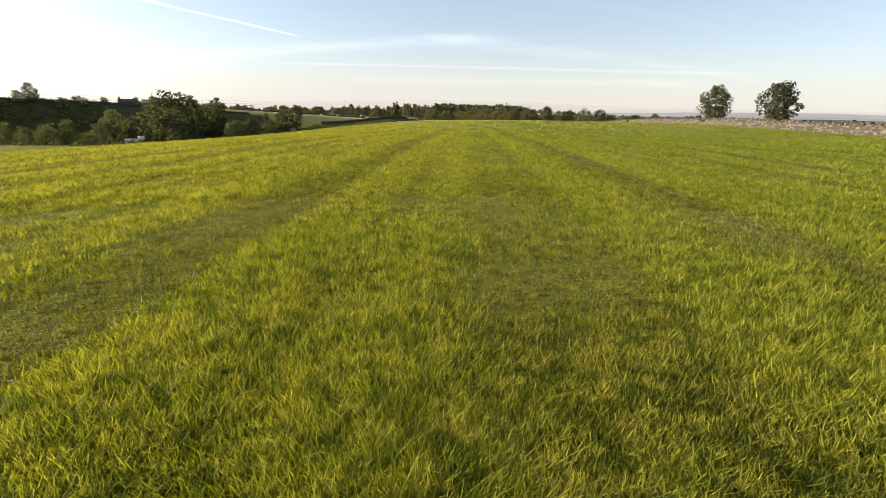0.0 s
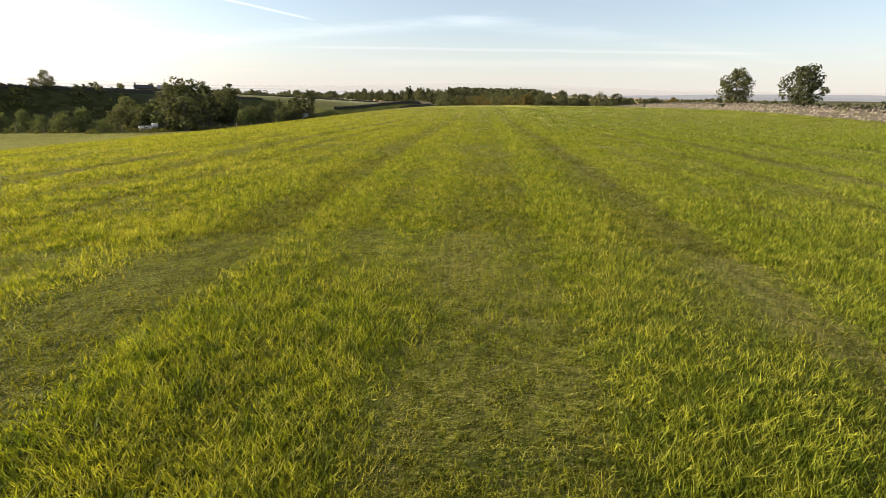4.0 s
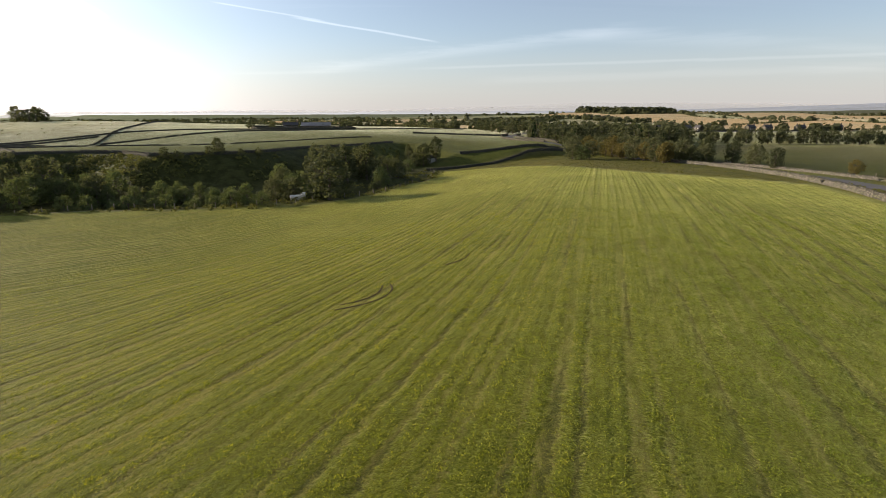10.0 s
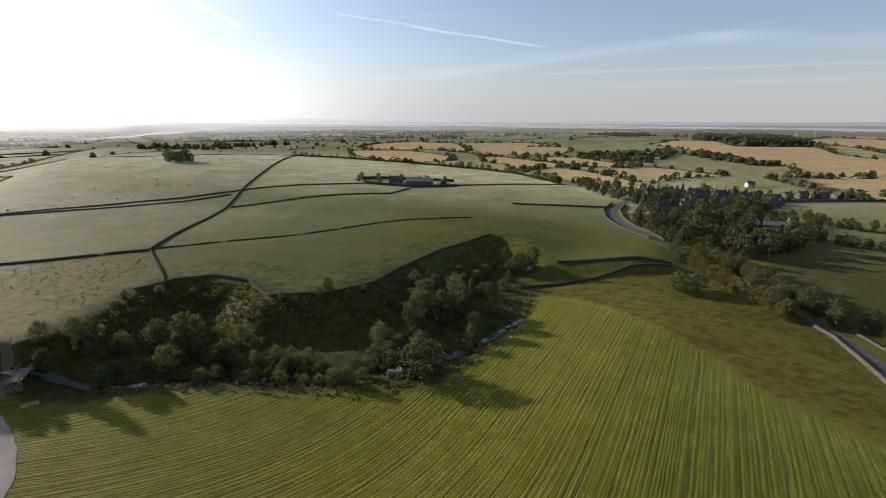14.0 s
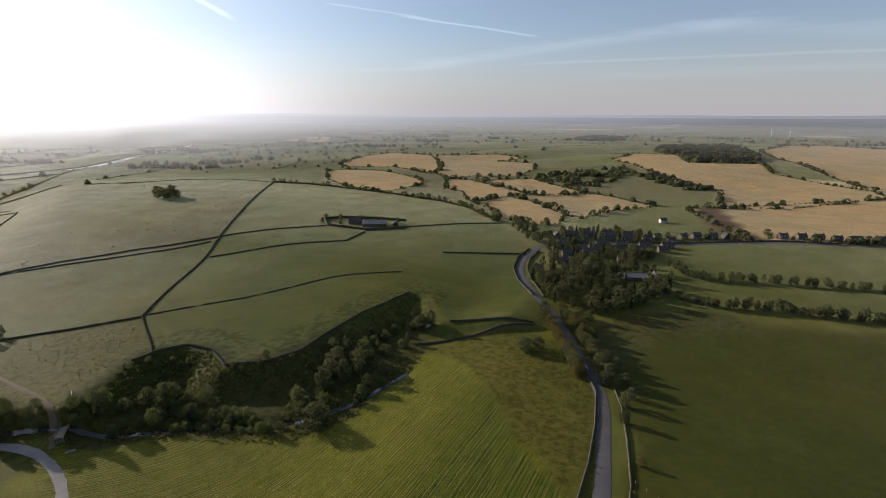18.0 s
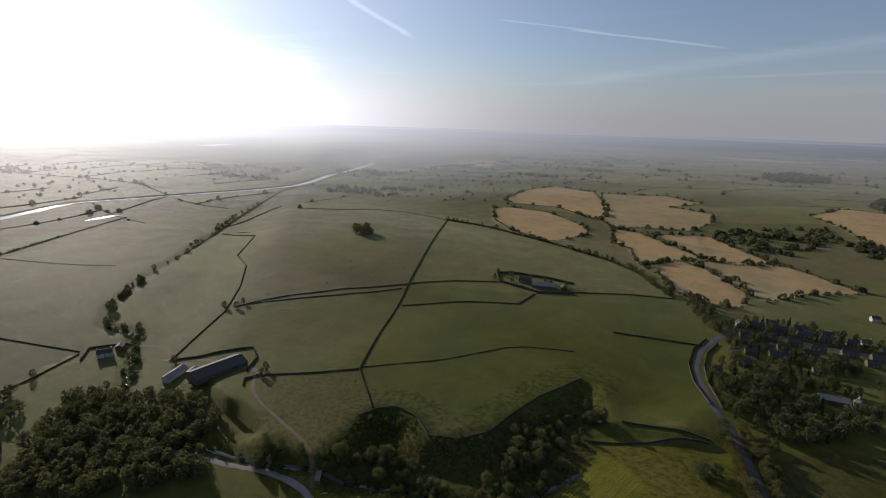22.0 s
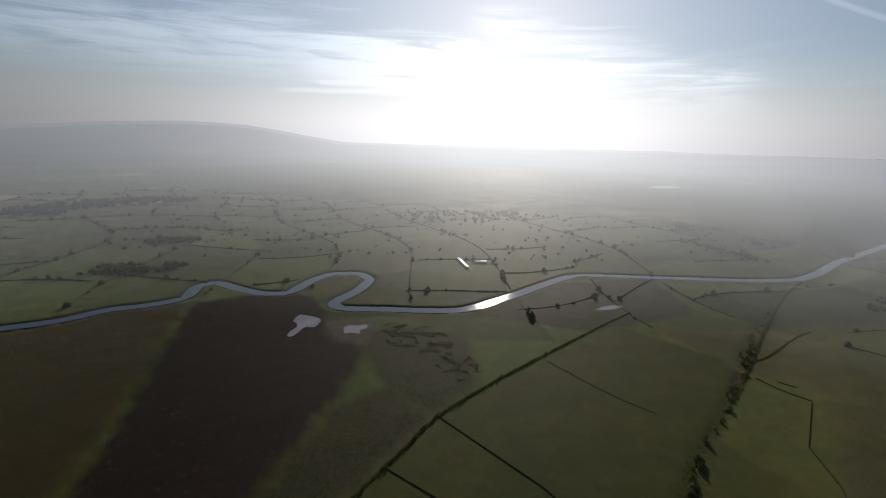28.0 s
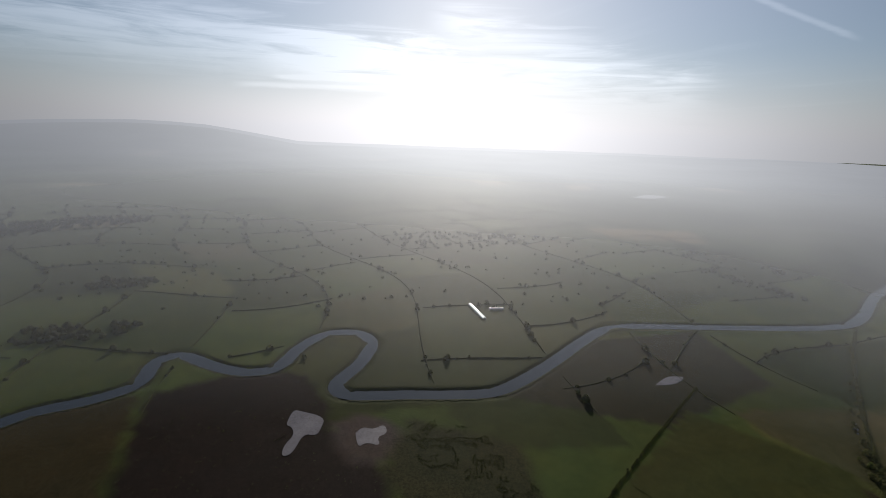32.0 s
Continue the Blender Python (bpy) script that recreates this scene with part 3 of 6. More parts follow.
MEADOW = [(-86, 36), (-78, 39), (-70, 46), (-63, 52), (-53, 56), (-44, 59), (-37, 63), (-33, 69), (-30, 78), (-31, 98), (-31, 116), (-22, 116), (-14, 112), (-2, 99), (5, 90), (9, 82), (15, 76), (26, 67), (26, 60), (24, 30), (20, 10), (30, -140), (-60, -150), (-70, 0), (-68, 24)]
PEAT = [(-600, -355), (-633, -300), (-640, -262), (-630, -232), (-580, -207), (-545, -200), (-515, -178), (-500, -160), (-476, -154), (-430, -160), (-386, -172), (-300, -190), (-290, -275), (-386, -296), (-461, -318)]
FIELDS = [
    ([(-130, 60), (-30, 60), (-20, 160), (-110, 140)], GREEN, 0.3),
    ([(-300, -200), (-60, -200), (-80, 34), (-150, 50), (-205, 38), (-246, 20), (-226, -27)], GREEN, 0.2),
    ([(-80, 20), (-60, -160), (30, -160), (26, 110), (8, 150), (-30, 115), (-33, 66), (-80, 38)], MEAD, 0.0),
    ([(-31, 116), (-22, 116), (-14, 112), (-2, 99), (5, 90), (9, 82), (15, 76), (26, 67), (27, 112), (20, 124), (10, 140), (-4, 142), (-31, 122)], (0.118, 0.120, 0.026), 0.75),
    ([(-98, 74), (-60, 106), (-49, 156), (-10, 150), (-27, 234), (-70, 290), (-130, 225), (-195, 182), (-127, 88)], LUSH, 0.15),
    ([(-127, 88), (-195, 182), (-245, 86), (-205, 38), (-152, 54)], GREEN, 0.4),
    ([(-100, 72), (-127, 88), (-155, 52), (-120, 40), (-96, 44)], (0.118, 0.124, 0.040), 0.5),
    ([(-195, 182), (-130, 225), (-70, 290), (-115, 340), (-189, 357), (-321, 354)], PALE, 0.2),
    ([(-195, 182), (-321, 354), (-436, 345), (-480, 235), (-394, 180), (-320, 127), (-245, 86)], DRY, 0.2),
    ([(-330, 170), (-290, 150), (-250, 180), (-260, 240), (-320, 260), (-350, 220)], PALE, 0.3),
    ([(-101, 74), (-97, 43), (-80, 38), (-62, 60), (-62, 84), (-73, 78), (-84, 83), (-94, 82)], (0.062, 0.076, 0.018), 0.7),
    ([(-92, 42), (-60, 104), (-52, 130), (-30, 128), (-30, 80), (-40, 62), (-80, 38)], (0.074, 0.080, 0.024), 0.8),
    ([(-34, 122), (-2, 148), (-8, 152), (-34, 137)], LUSH, 0.4),
    ([(36, 20), (36, 80), (27, 125), (36, 165), (110, 195), (260, 200), (260, -200), (40, -200)], (0.070, 0.080, 0.017), 0.25),
    ([(27, 125), (12, 150), (30, 175), (60, 190), (75, 178), (40, 160)], (0.088, 0.092, 0.030), 0.6),
    ([(45, 215), (40, 265), (70, 296), (145, 325), (300, 330), (300, 220), (110, 206)], LUSH, 0.1),
    ([(-341, 469), (-333, 493), (-282, 493), (-213, 454), (-193, 422), (-199, 380), (-205, 362), (-251, 380), (-292, 407)], GOLD, 0.0),
    ([(-383, 550), (-421, 680), (-415, 745), (-336, 724), (-260, 610), (-225, 528), (-233, 505), (-298, 549), (-354, 536)], GOLD, 0.0),
    ([(-312, 717), (-231, 769), (-173, 735), (-196, 667), (-139, 647), (-124, 589), (-128, 530), (-173, 503), (-181, 473), (-211, 507), (-230, 556)], BUFF, 0.0),
    ([(-184, 472), (-152, 467), (-116, 436), (-81, 414), (-99, 388), (-107, 355), (-117, 364), (-136, 399), (-154, 406)], GOLD, 0.0),
    ([(-141, 474), (-102, 511), (-69, 474), (-31, 443), (-56, 419), (-81, 414)], GOLD, 0.0),
    ([(-106, 351), (-88, 386), (-44, 366), (-32, 339), (-31, 310), (-48, 301), (-69, 308), (-85, 335)], GOLD, 0.0),
    ([(-81, 396), (-31, 443), (24, 404), (-2, 373), (-19, 336), (-36, 348), (-66, 379)], BUFF, 0.0),
    ([(-36, 711), (-12, 782), (42, 782), (56, 698), (132, 714), (134, 636), (194, 556), (196, 520), (118, 450), (73, 432), (78, 512), (20, 593), (-3, 662)], GOLD, 0.0),
    ([(53, 408), (77, 422), (210, 512), (240, 400), (153, 345), (85, 320), (75, 344), (60, 380)], GOLD, 0.0),
    ([(51, 412), (73, 420), (85, 323), (73, 311), (62, 345)], PLOUGH, 0.0),
    ([(162, 948), (234, 1133), (430, 1232), (420, 560), (208, 564), (199, 593), (185, 717), (168, 800)], GOLD, 0.0),
    ([(-10, 300), (20, 330), (50, 400), (70, 310), (50, 300), (20, 285)], LUSH, 0.1),
    ([(-932, 1058), (-881, 1171), (-786, 1071), (-739, 963), (-822, 955)], BUFF, 0.0),
    ([(-1350, 300), (-1240, 340), (-1200, 520), (-1330, 560)], BUFF, 0.0),
    ([(-600, -362), (-461, -321), (-300, -285), (-330, -420), (-480, -520), (-565, -455)], (0.062, 0.050, 0.020), 0.5),
    ([(-502, 55), (-525, 105), (-456, 165), (-412, 118), (-430, 62)], (0.078, 0.058, 0.028), 0.4),
    (PEAT, MOOR, 0.5),
    ([(-556, -199), (-564, -184), (-561, -160), (-542, -147), (-520, -153), (-506, -164), (-507, -179), (-533, -197)], (0.12, 0.092, 0.082), 0.3),
    ([(-560, -140), (-520, -60), (-440, -60), (-395, -95), (-430, -130), (-500, -160)], RUSHY, 0.9),
    ([(-590, -60), (-700, 60), (-725, 200), (-600, 200), (-540, 60)], (0.055, 0.055, 0.030), 0.6),
    ([(-391, -89), (-249, 10), (-300, 36), (-393, 109), (-480, 165), (-560, 90), (-440, -45)], VALE, 0.2),
    ([(-271, -164), (-391, -89), (-249, 10), (-226, -27), (-225, -60)], VALE, 0.15),
    ([(-640, -250), (-700, -245), (-726, -225), (-725, -190), (-690, -178), (-640, -195), (-615, -215)], VALE, 0.1),
    ([(-262, -172), (-390, -97), (-430, -130), (-400, -166), (-300, -186)], (0.062, 0.060, 0.026), 0.6),
]


def reach(outline, more):
    """An outline moved out from its middle."""
    cx, cy = sum(p[0] for p in outline) / len(outline), sum(p[1] for p in outline) / len(outline)
    return [(cx + (x - cx) * more, cy + (y - cy) * more) for x, y in outline]


FIELDS = [(reach(f[0], 1.07), f[1], f[2]) if f[1] in (GOLD, BUFF) and f[0][0][1] < 800 else f for f in FIELDS]


def sway(u, v):
    """How far the lines of the parcels wander."""
    return 42 * np.sin(v * 0.0047 + 1.1) + 22 * np.sin(v * 0.013 + u * 0.004), 40 * np.sin(u * 0.0052 + 0.3) + 24 * np.sin(u * 0.012 - v * 0.003)


def patchwork(x, y):
    """Colour of the farmland further off, parcel by parcel, and the cell each point falls in."""
    rng = np.random.RandomState(7)
    keys = rng.rand(4096, 6)
    a, b = x * 0.94 + y * 0.34, -x * 0.34 + y * 0.94
    u, v = a, b
    for _ in range(6):
        du, dv = sway(u, v)
        u, v = a - du, b - dv
    row = np.floor((v + 9 * np.sin(u * 0.013)) / 118.0).astype(int)
    shift = keys[(row * 37 + 11) % 4096, 0] * 150
    wide = 105 + 95 * keys[(row * 53 + 5) % 4096, 1]
    col = np.floor((u + shift + 10 * np.sin(v * 0.017)) / wide).astype(int)
    key = keys[(row * 131 + col * 17 + 900) % 4096]
    base = np.array(GREEN) * (0.75 + 0.5 * key[..., 2:3])
    dry = np.array(DRY) * (0.85 + 0.3 * key[..., 4:5])
    straw = np.array(BUFF) * (0.8 + 0.3 * key[..., 5:6])
    c = np.where(key[..., 3:4] > 0.72, dry, base)
    c = np.where(key[..., 3:4] > 0.93, straw, c)
    damp = np.array((0.074, 0.100, 0.025)) * (0.5 + 0.9 * key[..., 2:3]) + np.array((0.0, 0.008, -0.004)) * key[..., 4:5]
    vale = ((x < -400) & (y < 130)) | (x < -560)
    return np.where(vale[..., None] & (key[..., 5:6] < 0.93), damp, c)


def steps(*marks):
    """Grid lines: from, to and pitch, end to end, the pitch gliding."""
    out = [marks[0][0]]
    for a, b, pitch in marks:
        n = max(1, round((b - a) / pitch))
        out += [a + (b - a) * (i + 1) / n for i in range(n)]
    return np.array(out)


def lanes(x, y):
    """Which lane of the drill a place lies on: straight up the middle, bending round with the brook on the low side."""
    x, y = np.asarray(x, float), np.asarray(y, float)
    u, h = x + 0.0, (y - 25) / 24
    for i in range(24):
        v = y - h * (i + 0.5)
        u = u - h * (0.064 + 0.017 * np.minimum(np.maximum(-u - 3, 0), 60) * (1 - soft(v, 30, 64)) * soft(v, -40, 5))
    return u


def ridges(u):
    """Height of the drilled rows across the lanes, from about -1 in a furrow to 1 on a crest."""
    return 0.42 * np.sin(7.7 * u + 1.4 * np.sin(0.83 * u)) + 0.40 * np.sin(5.1 * u + 2.0 * np.sin(0.37 * u + 1)) + 0.30 * np.sin(13.9 * u + 1.1 * np.sin(1.9 * u))


def build_ground():
    xs = steps((-5200, -3000, 110), (-3000, -1400, 40), (-1400, -780, 14), (-780, -560, 5), (-560, -260, 6.5), (-260, -110, 4), (-110, -18, 2), (-18, 8, 1.0), (8, 40, 2), (40, 260, 5), (260, 800, 20), (800, 2000, 60), (2000, 5200, 140))
    ys = steps((-5200, -2000, 150), (-2000, -900, 50), (-900, -460, 14), (-460, 0, 6), (0, 30, 1.8), (30, 160, 2.2), (160, 380, 4), (380, 560, 5), (560, 800, 8), (800, 1500, 18), (1500, 3000, 45), (3000, 5200, 120))
    gx, gy = np.meshgrid(xs, ys)
    gz = land(gx, gy)
    lumps = np.array([noise.noise((a * 0.45, b * 0.45, 3.1)) for a, b in zip(gx.ravel(), gy.ravel())]).reshape(gx.shape)
    gz = gz + lumps * 0.05 * soft(np.hypot(gx, gy - 10), 40, 70) * (1 - soft(np.hypot(gx, gy - 60), 110, 200))
    co = np.stack([gx, gy, gz], -1).reshape(-1, 3)
    ny, nx = gx.shape
    i = np.arange((ny - 1) * (nx - 1))
    a = i // (nx - 1) * nx + i % (nx - 1)
    quads = np.stack([a, a + 1, a + nx + 1, a + nx], -1)
    x, y = gx.ravel(), gy.ravel()
    # each corner takes the mean of the land about it, so that the margins are soft and wander
    rng = np.random.RandomState(4)
    cell = np.minimum(np.meshgrid(np.gradient(xs), np.gradient(ys))[0], np.meshgrid(np.gradient(xs), np.gradient(ys))[1]).ravel()
    tint, wild, bare = np.zeros((len(x), 3)), np.zeros(len(x)), np.zeros(len(x))
    for turn in range(6):
        ang = turn * 1.047 + 0.3
        px = x + cell * 0.6 * math.cos(ang) + 1.6 * np.sin(y * 0.21 + 2 * np.sin(x * 0.13))
        py = y + cell * 0.6 * math.sin(ang) + 1.6 * np.sin(x * 0.19 + 2 * np.sin(y * 0.11))
        c, w, d = patchwork(px, py), np.zeros(len(x)), np.zeros(len(x))
        for outline, colour, rough in FIELDS:
            k = inside(px, py, outline)
            c[k], w[k], d[k] = colour, rough, colour in (GOLD, BUFF, PLOUGH, MOOR)
        tint, wild, bare = tint + c / 6, wild + w / 6, bare + d / 6
    wet = seg_distance(x, y, RIVER)
    wild = np.maximum(wild, 0.5 * (wet < 22))
    rim = seg_distance(x, y, RIM)
    face = (rim < 13) & (x < -40)
    wild[face] = np.maximum(wild[face], 0.8)
    stream = seg_distance(x, y, BROOK)
    bank = (stream < 5) & (x < -100)
    wild[bank] = 0.9
    mow = inside(x, y, MEADOW) * 1.0
    # the east greener, and dimmed in place of the backlight on the west
    lush = soft(x, -22, 8)
    swath = lanes(x, y)
    # sheen imitating haze, growing outward on the pastures; on the meadow it imitates backlight
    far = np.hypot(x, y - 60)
    glare_sheen = (0.02 + 0.50 * soft(far, 70, 260) * soft(rim, 8, 45) * (1 - 0.6 * soft(x, -20, 30) * (1 - soft(y, 320, 480))) * (1 - 0.7 * soft(y, 300, 460))) * (1 - mow) * (1 - 0.6 * bare) + 0.36 * mow

    def sheet(name, keep, material):
        """One piece of the grid with its own corners and their values."""
        used, index = np.unique(quads[keep], return_inverse=True)
        me = bpy.data.meshes.new(name)
        me.vertices.add(len(used))
        me.vertices.foreach_set("co", co[used].ravel())
        me.loops.add(index.size)
        me.loops.foreach_set("vertex_index", index.ravel())
        me.polygons.add(index.size // 4)
        me.polygons.foreach_set("loop_start", np.arange(index.size // 4) * 4)
        me.polygons.foreach_set("use_smooth", np.ones(index.size // 4, bool))
        me.update(calc_edges=True)
        me.attributes.new("tint", "FLOAT_COLOR", "POINT").data.foreach_set("color", np.c_[tint, np.ones(len(x))][used].ravel())
        for key, values in (("wild", wild), ("mow", mow), ("swath", swath), ("glare_sheen", glare_sheen), ("lush", lush)):
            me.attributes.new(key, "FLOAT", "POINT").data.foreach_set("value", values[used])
        me.materials.append(material)
        return new(name, me)

    return tagged(sheet("ground", quads[:, 0] >= 0, FARMLAND), "green pasture, mown meadow and golden stubble fields", "ground", kind="structure")


ground = build_ground()


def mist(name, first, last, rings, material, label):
    """A see-through sheet over the valley that imitates haze, clear at hand and milky towards the far hills."""
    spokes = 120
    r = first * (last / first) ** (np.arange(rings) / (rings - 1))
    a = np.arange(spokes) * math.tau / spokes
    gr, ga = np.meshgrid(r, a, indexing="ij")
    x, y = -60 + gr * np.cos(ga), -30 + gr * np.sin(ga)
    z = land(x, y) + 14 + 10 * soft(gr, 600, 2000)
    # haze put in as opacity: more outward, sooner to the north-west and sunward
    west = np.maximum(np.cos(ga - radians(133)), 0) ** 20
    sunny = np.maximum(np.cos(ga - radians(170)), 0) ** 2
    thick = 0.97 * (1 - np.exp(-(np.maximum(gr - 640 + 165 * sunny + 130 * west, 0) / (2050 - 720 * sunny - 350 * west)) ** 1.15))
    co = np.stack([x, y, z], -1).reshape(-1, 3)
    i, k = np.meshgrid(np.arange(rings - 1), np.arange(spokes), indexing="ij")
    n = (k + 1) % spokes
    faces = np.stack([i * spokes + k, (i + 1) * spokes + k, (i + 1) * spokes + n, i * spokes + n], -1).reshape(-1, 4)
    me = bpy.data.meshes.new(name)
    me.vertices.add(len(co))
    me.vertices.foreach_set("co", co.ravel())
    me.loops.add(faces.size)
    me.loops.foreach_set("vertex_index", faces.ravel())
    me.polygons.add(len(faces))
    me.polygons.foreach_set("loop_start", np.arange(len(faces)) * 4)
    me.polygons.foreach_set("use_smooth", np.ones(len(faces), bool))
    me.update(calc_edges=True)
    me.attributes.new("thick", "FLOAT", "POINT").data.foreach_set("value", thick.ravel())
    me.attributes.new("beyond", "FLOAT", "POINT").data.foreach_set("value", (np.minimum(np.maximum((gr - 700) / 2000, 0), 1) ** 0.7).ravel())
    me.materials.append(material)
    return tagged(new(name, me), label, "mist", kind="structure")


# see-through sheet added to imitate the haze of distance
mist("mist", 170, 700, 30, HAZE_SHEET, "see-through sheet imitating haze over the valley")
# outer haze sheet, made to give off light of its own
mist("backdrop", 700, 5600, 52, GLOW_SHEET, "glowing sheet imitating bright haze over the far distance")

# ---- helpers for things ----
def part(name, bm, material, parent=None, label="", smooth=False):
    """Links a bmesh as one mesh object under a thing or a part."""
    me = bpy.data.meshes.new(name)
    bm.to_mesh(me)
    bm.free()
    if smooth:
        me.polygons.foreach_set("use_smooth", np.ones(len(me.polygons), bool))
    me.materials.append(material)
    ob = new(name, me)
    ob.parent = parent
    return tagged(ob, label)


def raw_mesh(name, co, faces, material):
    """A mesh from arrays of corners and of equal-sided faces."""
    me = bpy.data.meshes.new(name)
    co, faces = np.asarray(co, float), np.asarray(faces, int)
    me.vertices.add(len(co))
    me.vertices.foreach_set("co", co.ravel())
    me.loops.add(faces.size)
    me.loops.foreach_set("vertex_index", faces.ravel())
    me.polygons.add(len(faces))
    me.polygons.foreach_set("loop_start", np.arange(len(faces)) * faces.shape[1])
    me.update(calc_edges=True)
    me.materials.append(material)
    return me


def box(bm, size, m=None, bevel=0.0):
    got = bmesh.ops.create_cube(bm, size=1.0, matrix=(m or Matrix()) @ Matrix.Diagonal((*size, 1)))
    if bevel:
        bmesh.ops.bevel(bm, geom=list({e for v in got["verts"] for e in v.link_edges}), offset=bevel, segments=1, affect="EDGES")
    return got["verts"]


def spaced(line, pitch):
    """Points along a polyline at an even pitch, with the heading at each."""
    out, carry = [], 0.0
    for a, b in zip(line, line[1:]):
        a, b = Vector(a), Vector(b)
        d = (b - a).length
        s = carry
        while s < d:
            p = a.lerp(b, s / d)
            out.append((p.x, p.y, math.atan2(b.y - a.y, b.x - a.x)))
            s += pitch
        carry = s - d
    p = Vector(line[-1])
    out.append((p.x, p.y, out[-1][2]))
    return out


def curved(line, times=2):
    """Rounds the corners of a polyline."""
    for _ in range(times):
        fresh = [line[0]]
        for (ax, ay), (bx, by) in zip(line, line[1:]):
            fresh += [(ax * 0.75 + bx * 0.25, ay * 0.75 + by * 0.25), (ax * 0.25 + bx * 0.75, ay * 0.25 + by * 0.75)]
        line = fresh + [line[-1]]
    return line


def ribbon(name, line, width, material, lift=0.06, pitch=2.0, ragged=0.0, level=None, camber=0.0):
    """A strip that lies on the land along a line."""
    rng = random.Random(len(line))
    pts = spaced(curved(line), pitch)
    co, faces = [], []
    mids = land([p[0] for p in pts], [p[1] for p in pts])
    for i, (x, y, _) in enumerate(pts):
        j0, j1 = pts[max(0, i - 1)], pts[min(len(pts) - 1, i + 1)]
        a = math.atan2(j1[1] - j0[1], j1[0] - j0[0])
        nx, ny = -math.sin(a), math.cos(a)
        for k in (-1, -0.5, 0, 0.5, 1):
            w = width / 2 * k + (rng.uniform(-ragged, ragged) if abs(k) == 1 else 0)
            px, py = x + nx * w, y + ny * w
            co.append([px, py, k])
    sides = land([c[0] for c in co], [c[1] for c in co])
    for i, c in enumerate(co):
        k = c[2]
        c[2] = level if level is not None else max(sides[i], mids[i // 5] - 0.15) + lift + camber * (1 - k * k) - 0.05 * (abs(k) == 1)
    for i in range(len(pts) - 1):
        for k in range(4):
            a = i * 5 + k
            faces.append((a, a + 5, a + 6, a + 1))
    me = raw_mesh(name, co, faces, material)
    me.polygons.foreach_set("use_smooth", np.ones(len(me.polygons), bool))
    return new(name, me)


def stone_wall(line, high=1.15, label="weathered grey dry-stone field wall", pitch=1.2, name="dry_stone_wall", coping=True):
    """A dry-stone wall with battered sides, an uneven top and coping stones set on edge."""
    rng = random.Random(int(line[0][0] * 7 + line[0][1]))
    pts = spaced(line, pitch)
    co, faces = [], []
    prof = [(-0.26, -0.25), (-0.23, 0.35), (-0.18, 0.75), (-0.14, 1.0), (0.14, 1.0), (0.18, 0.75), (0.23, 0.35), (0.26, -0.25)]
    mids = land([p[0] for p in pts], [p[1] for p in pts])
    for i, (x, y, _) in enumerate(pts):
        j0, j1 = pts[max(0, i - 1)], pts[min(len(pts) - 1, i + 1)]
        a = math.atan2(j1[1] - j0[1], j1[0] - j0[0])
        nx, ny = -math.sin(a), math.cos(a)
        z = float(mids[i])
        sag = rng.uniform(-0.10, 0.06) - (rng.random() < 0.03) * 0.4
        for w, hh in prof:
            w2 = w + rng.uniform(-0.05, 0.05)
            co.append((x + nx * w2, y + ny * w2, z + hh * (high + (sag if hh > 0 else 0)) + rng.uniform(-0.03, 0.03)))
    n = len(prof)
    for i in range(len(pts) - 1):
        for k in range(n - 1):
            a = i * n + k
            faces.append((a, a + n, a + n + 1, a + 1))
    if coping:
        tops = spaced(line, 0.42)
        for (x, y, a), z in zip(tops, land([p[0] for p in tops], [p[1] for p in tops]) + high - 0.06):
            ca, sa = math.cos(a), math.sin(a)
            l, w, hh = rng.uniform(0.08, 0.15), rng.uniform(0.14, 0.21), rng.uniform(0.10, 0.22)
            b = len(co)
            for dz, s in ((0, 1), (hh, 0.75)):
                for dx, dy in ((-l, -w), (l, -w), (l, w), (-l, w)):
                    co.append((x + (dx * ca - dy * sa) * s, y + (dx * sa + dy * ca) * s, z + dz))
            faces += [(b, b + 1, b + 5, b + 4), (b + 1, b + 2, b + 6, b + 5), (b + 2, b + 3, b + 7, b + 6), (b + 3, b, b + 4, b + 7), (b + 4, b + 5, b + 6, b + 7)]
    # roadside walls take the lit stone colour, all others its shaded copy
    return tagged(new(name, raw_mesh(name, co, faces, WALLING if "roadside" in label else WALLING_SHADED)), label, "wall", "field walls")


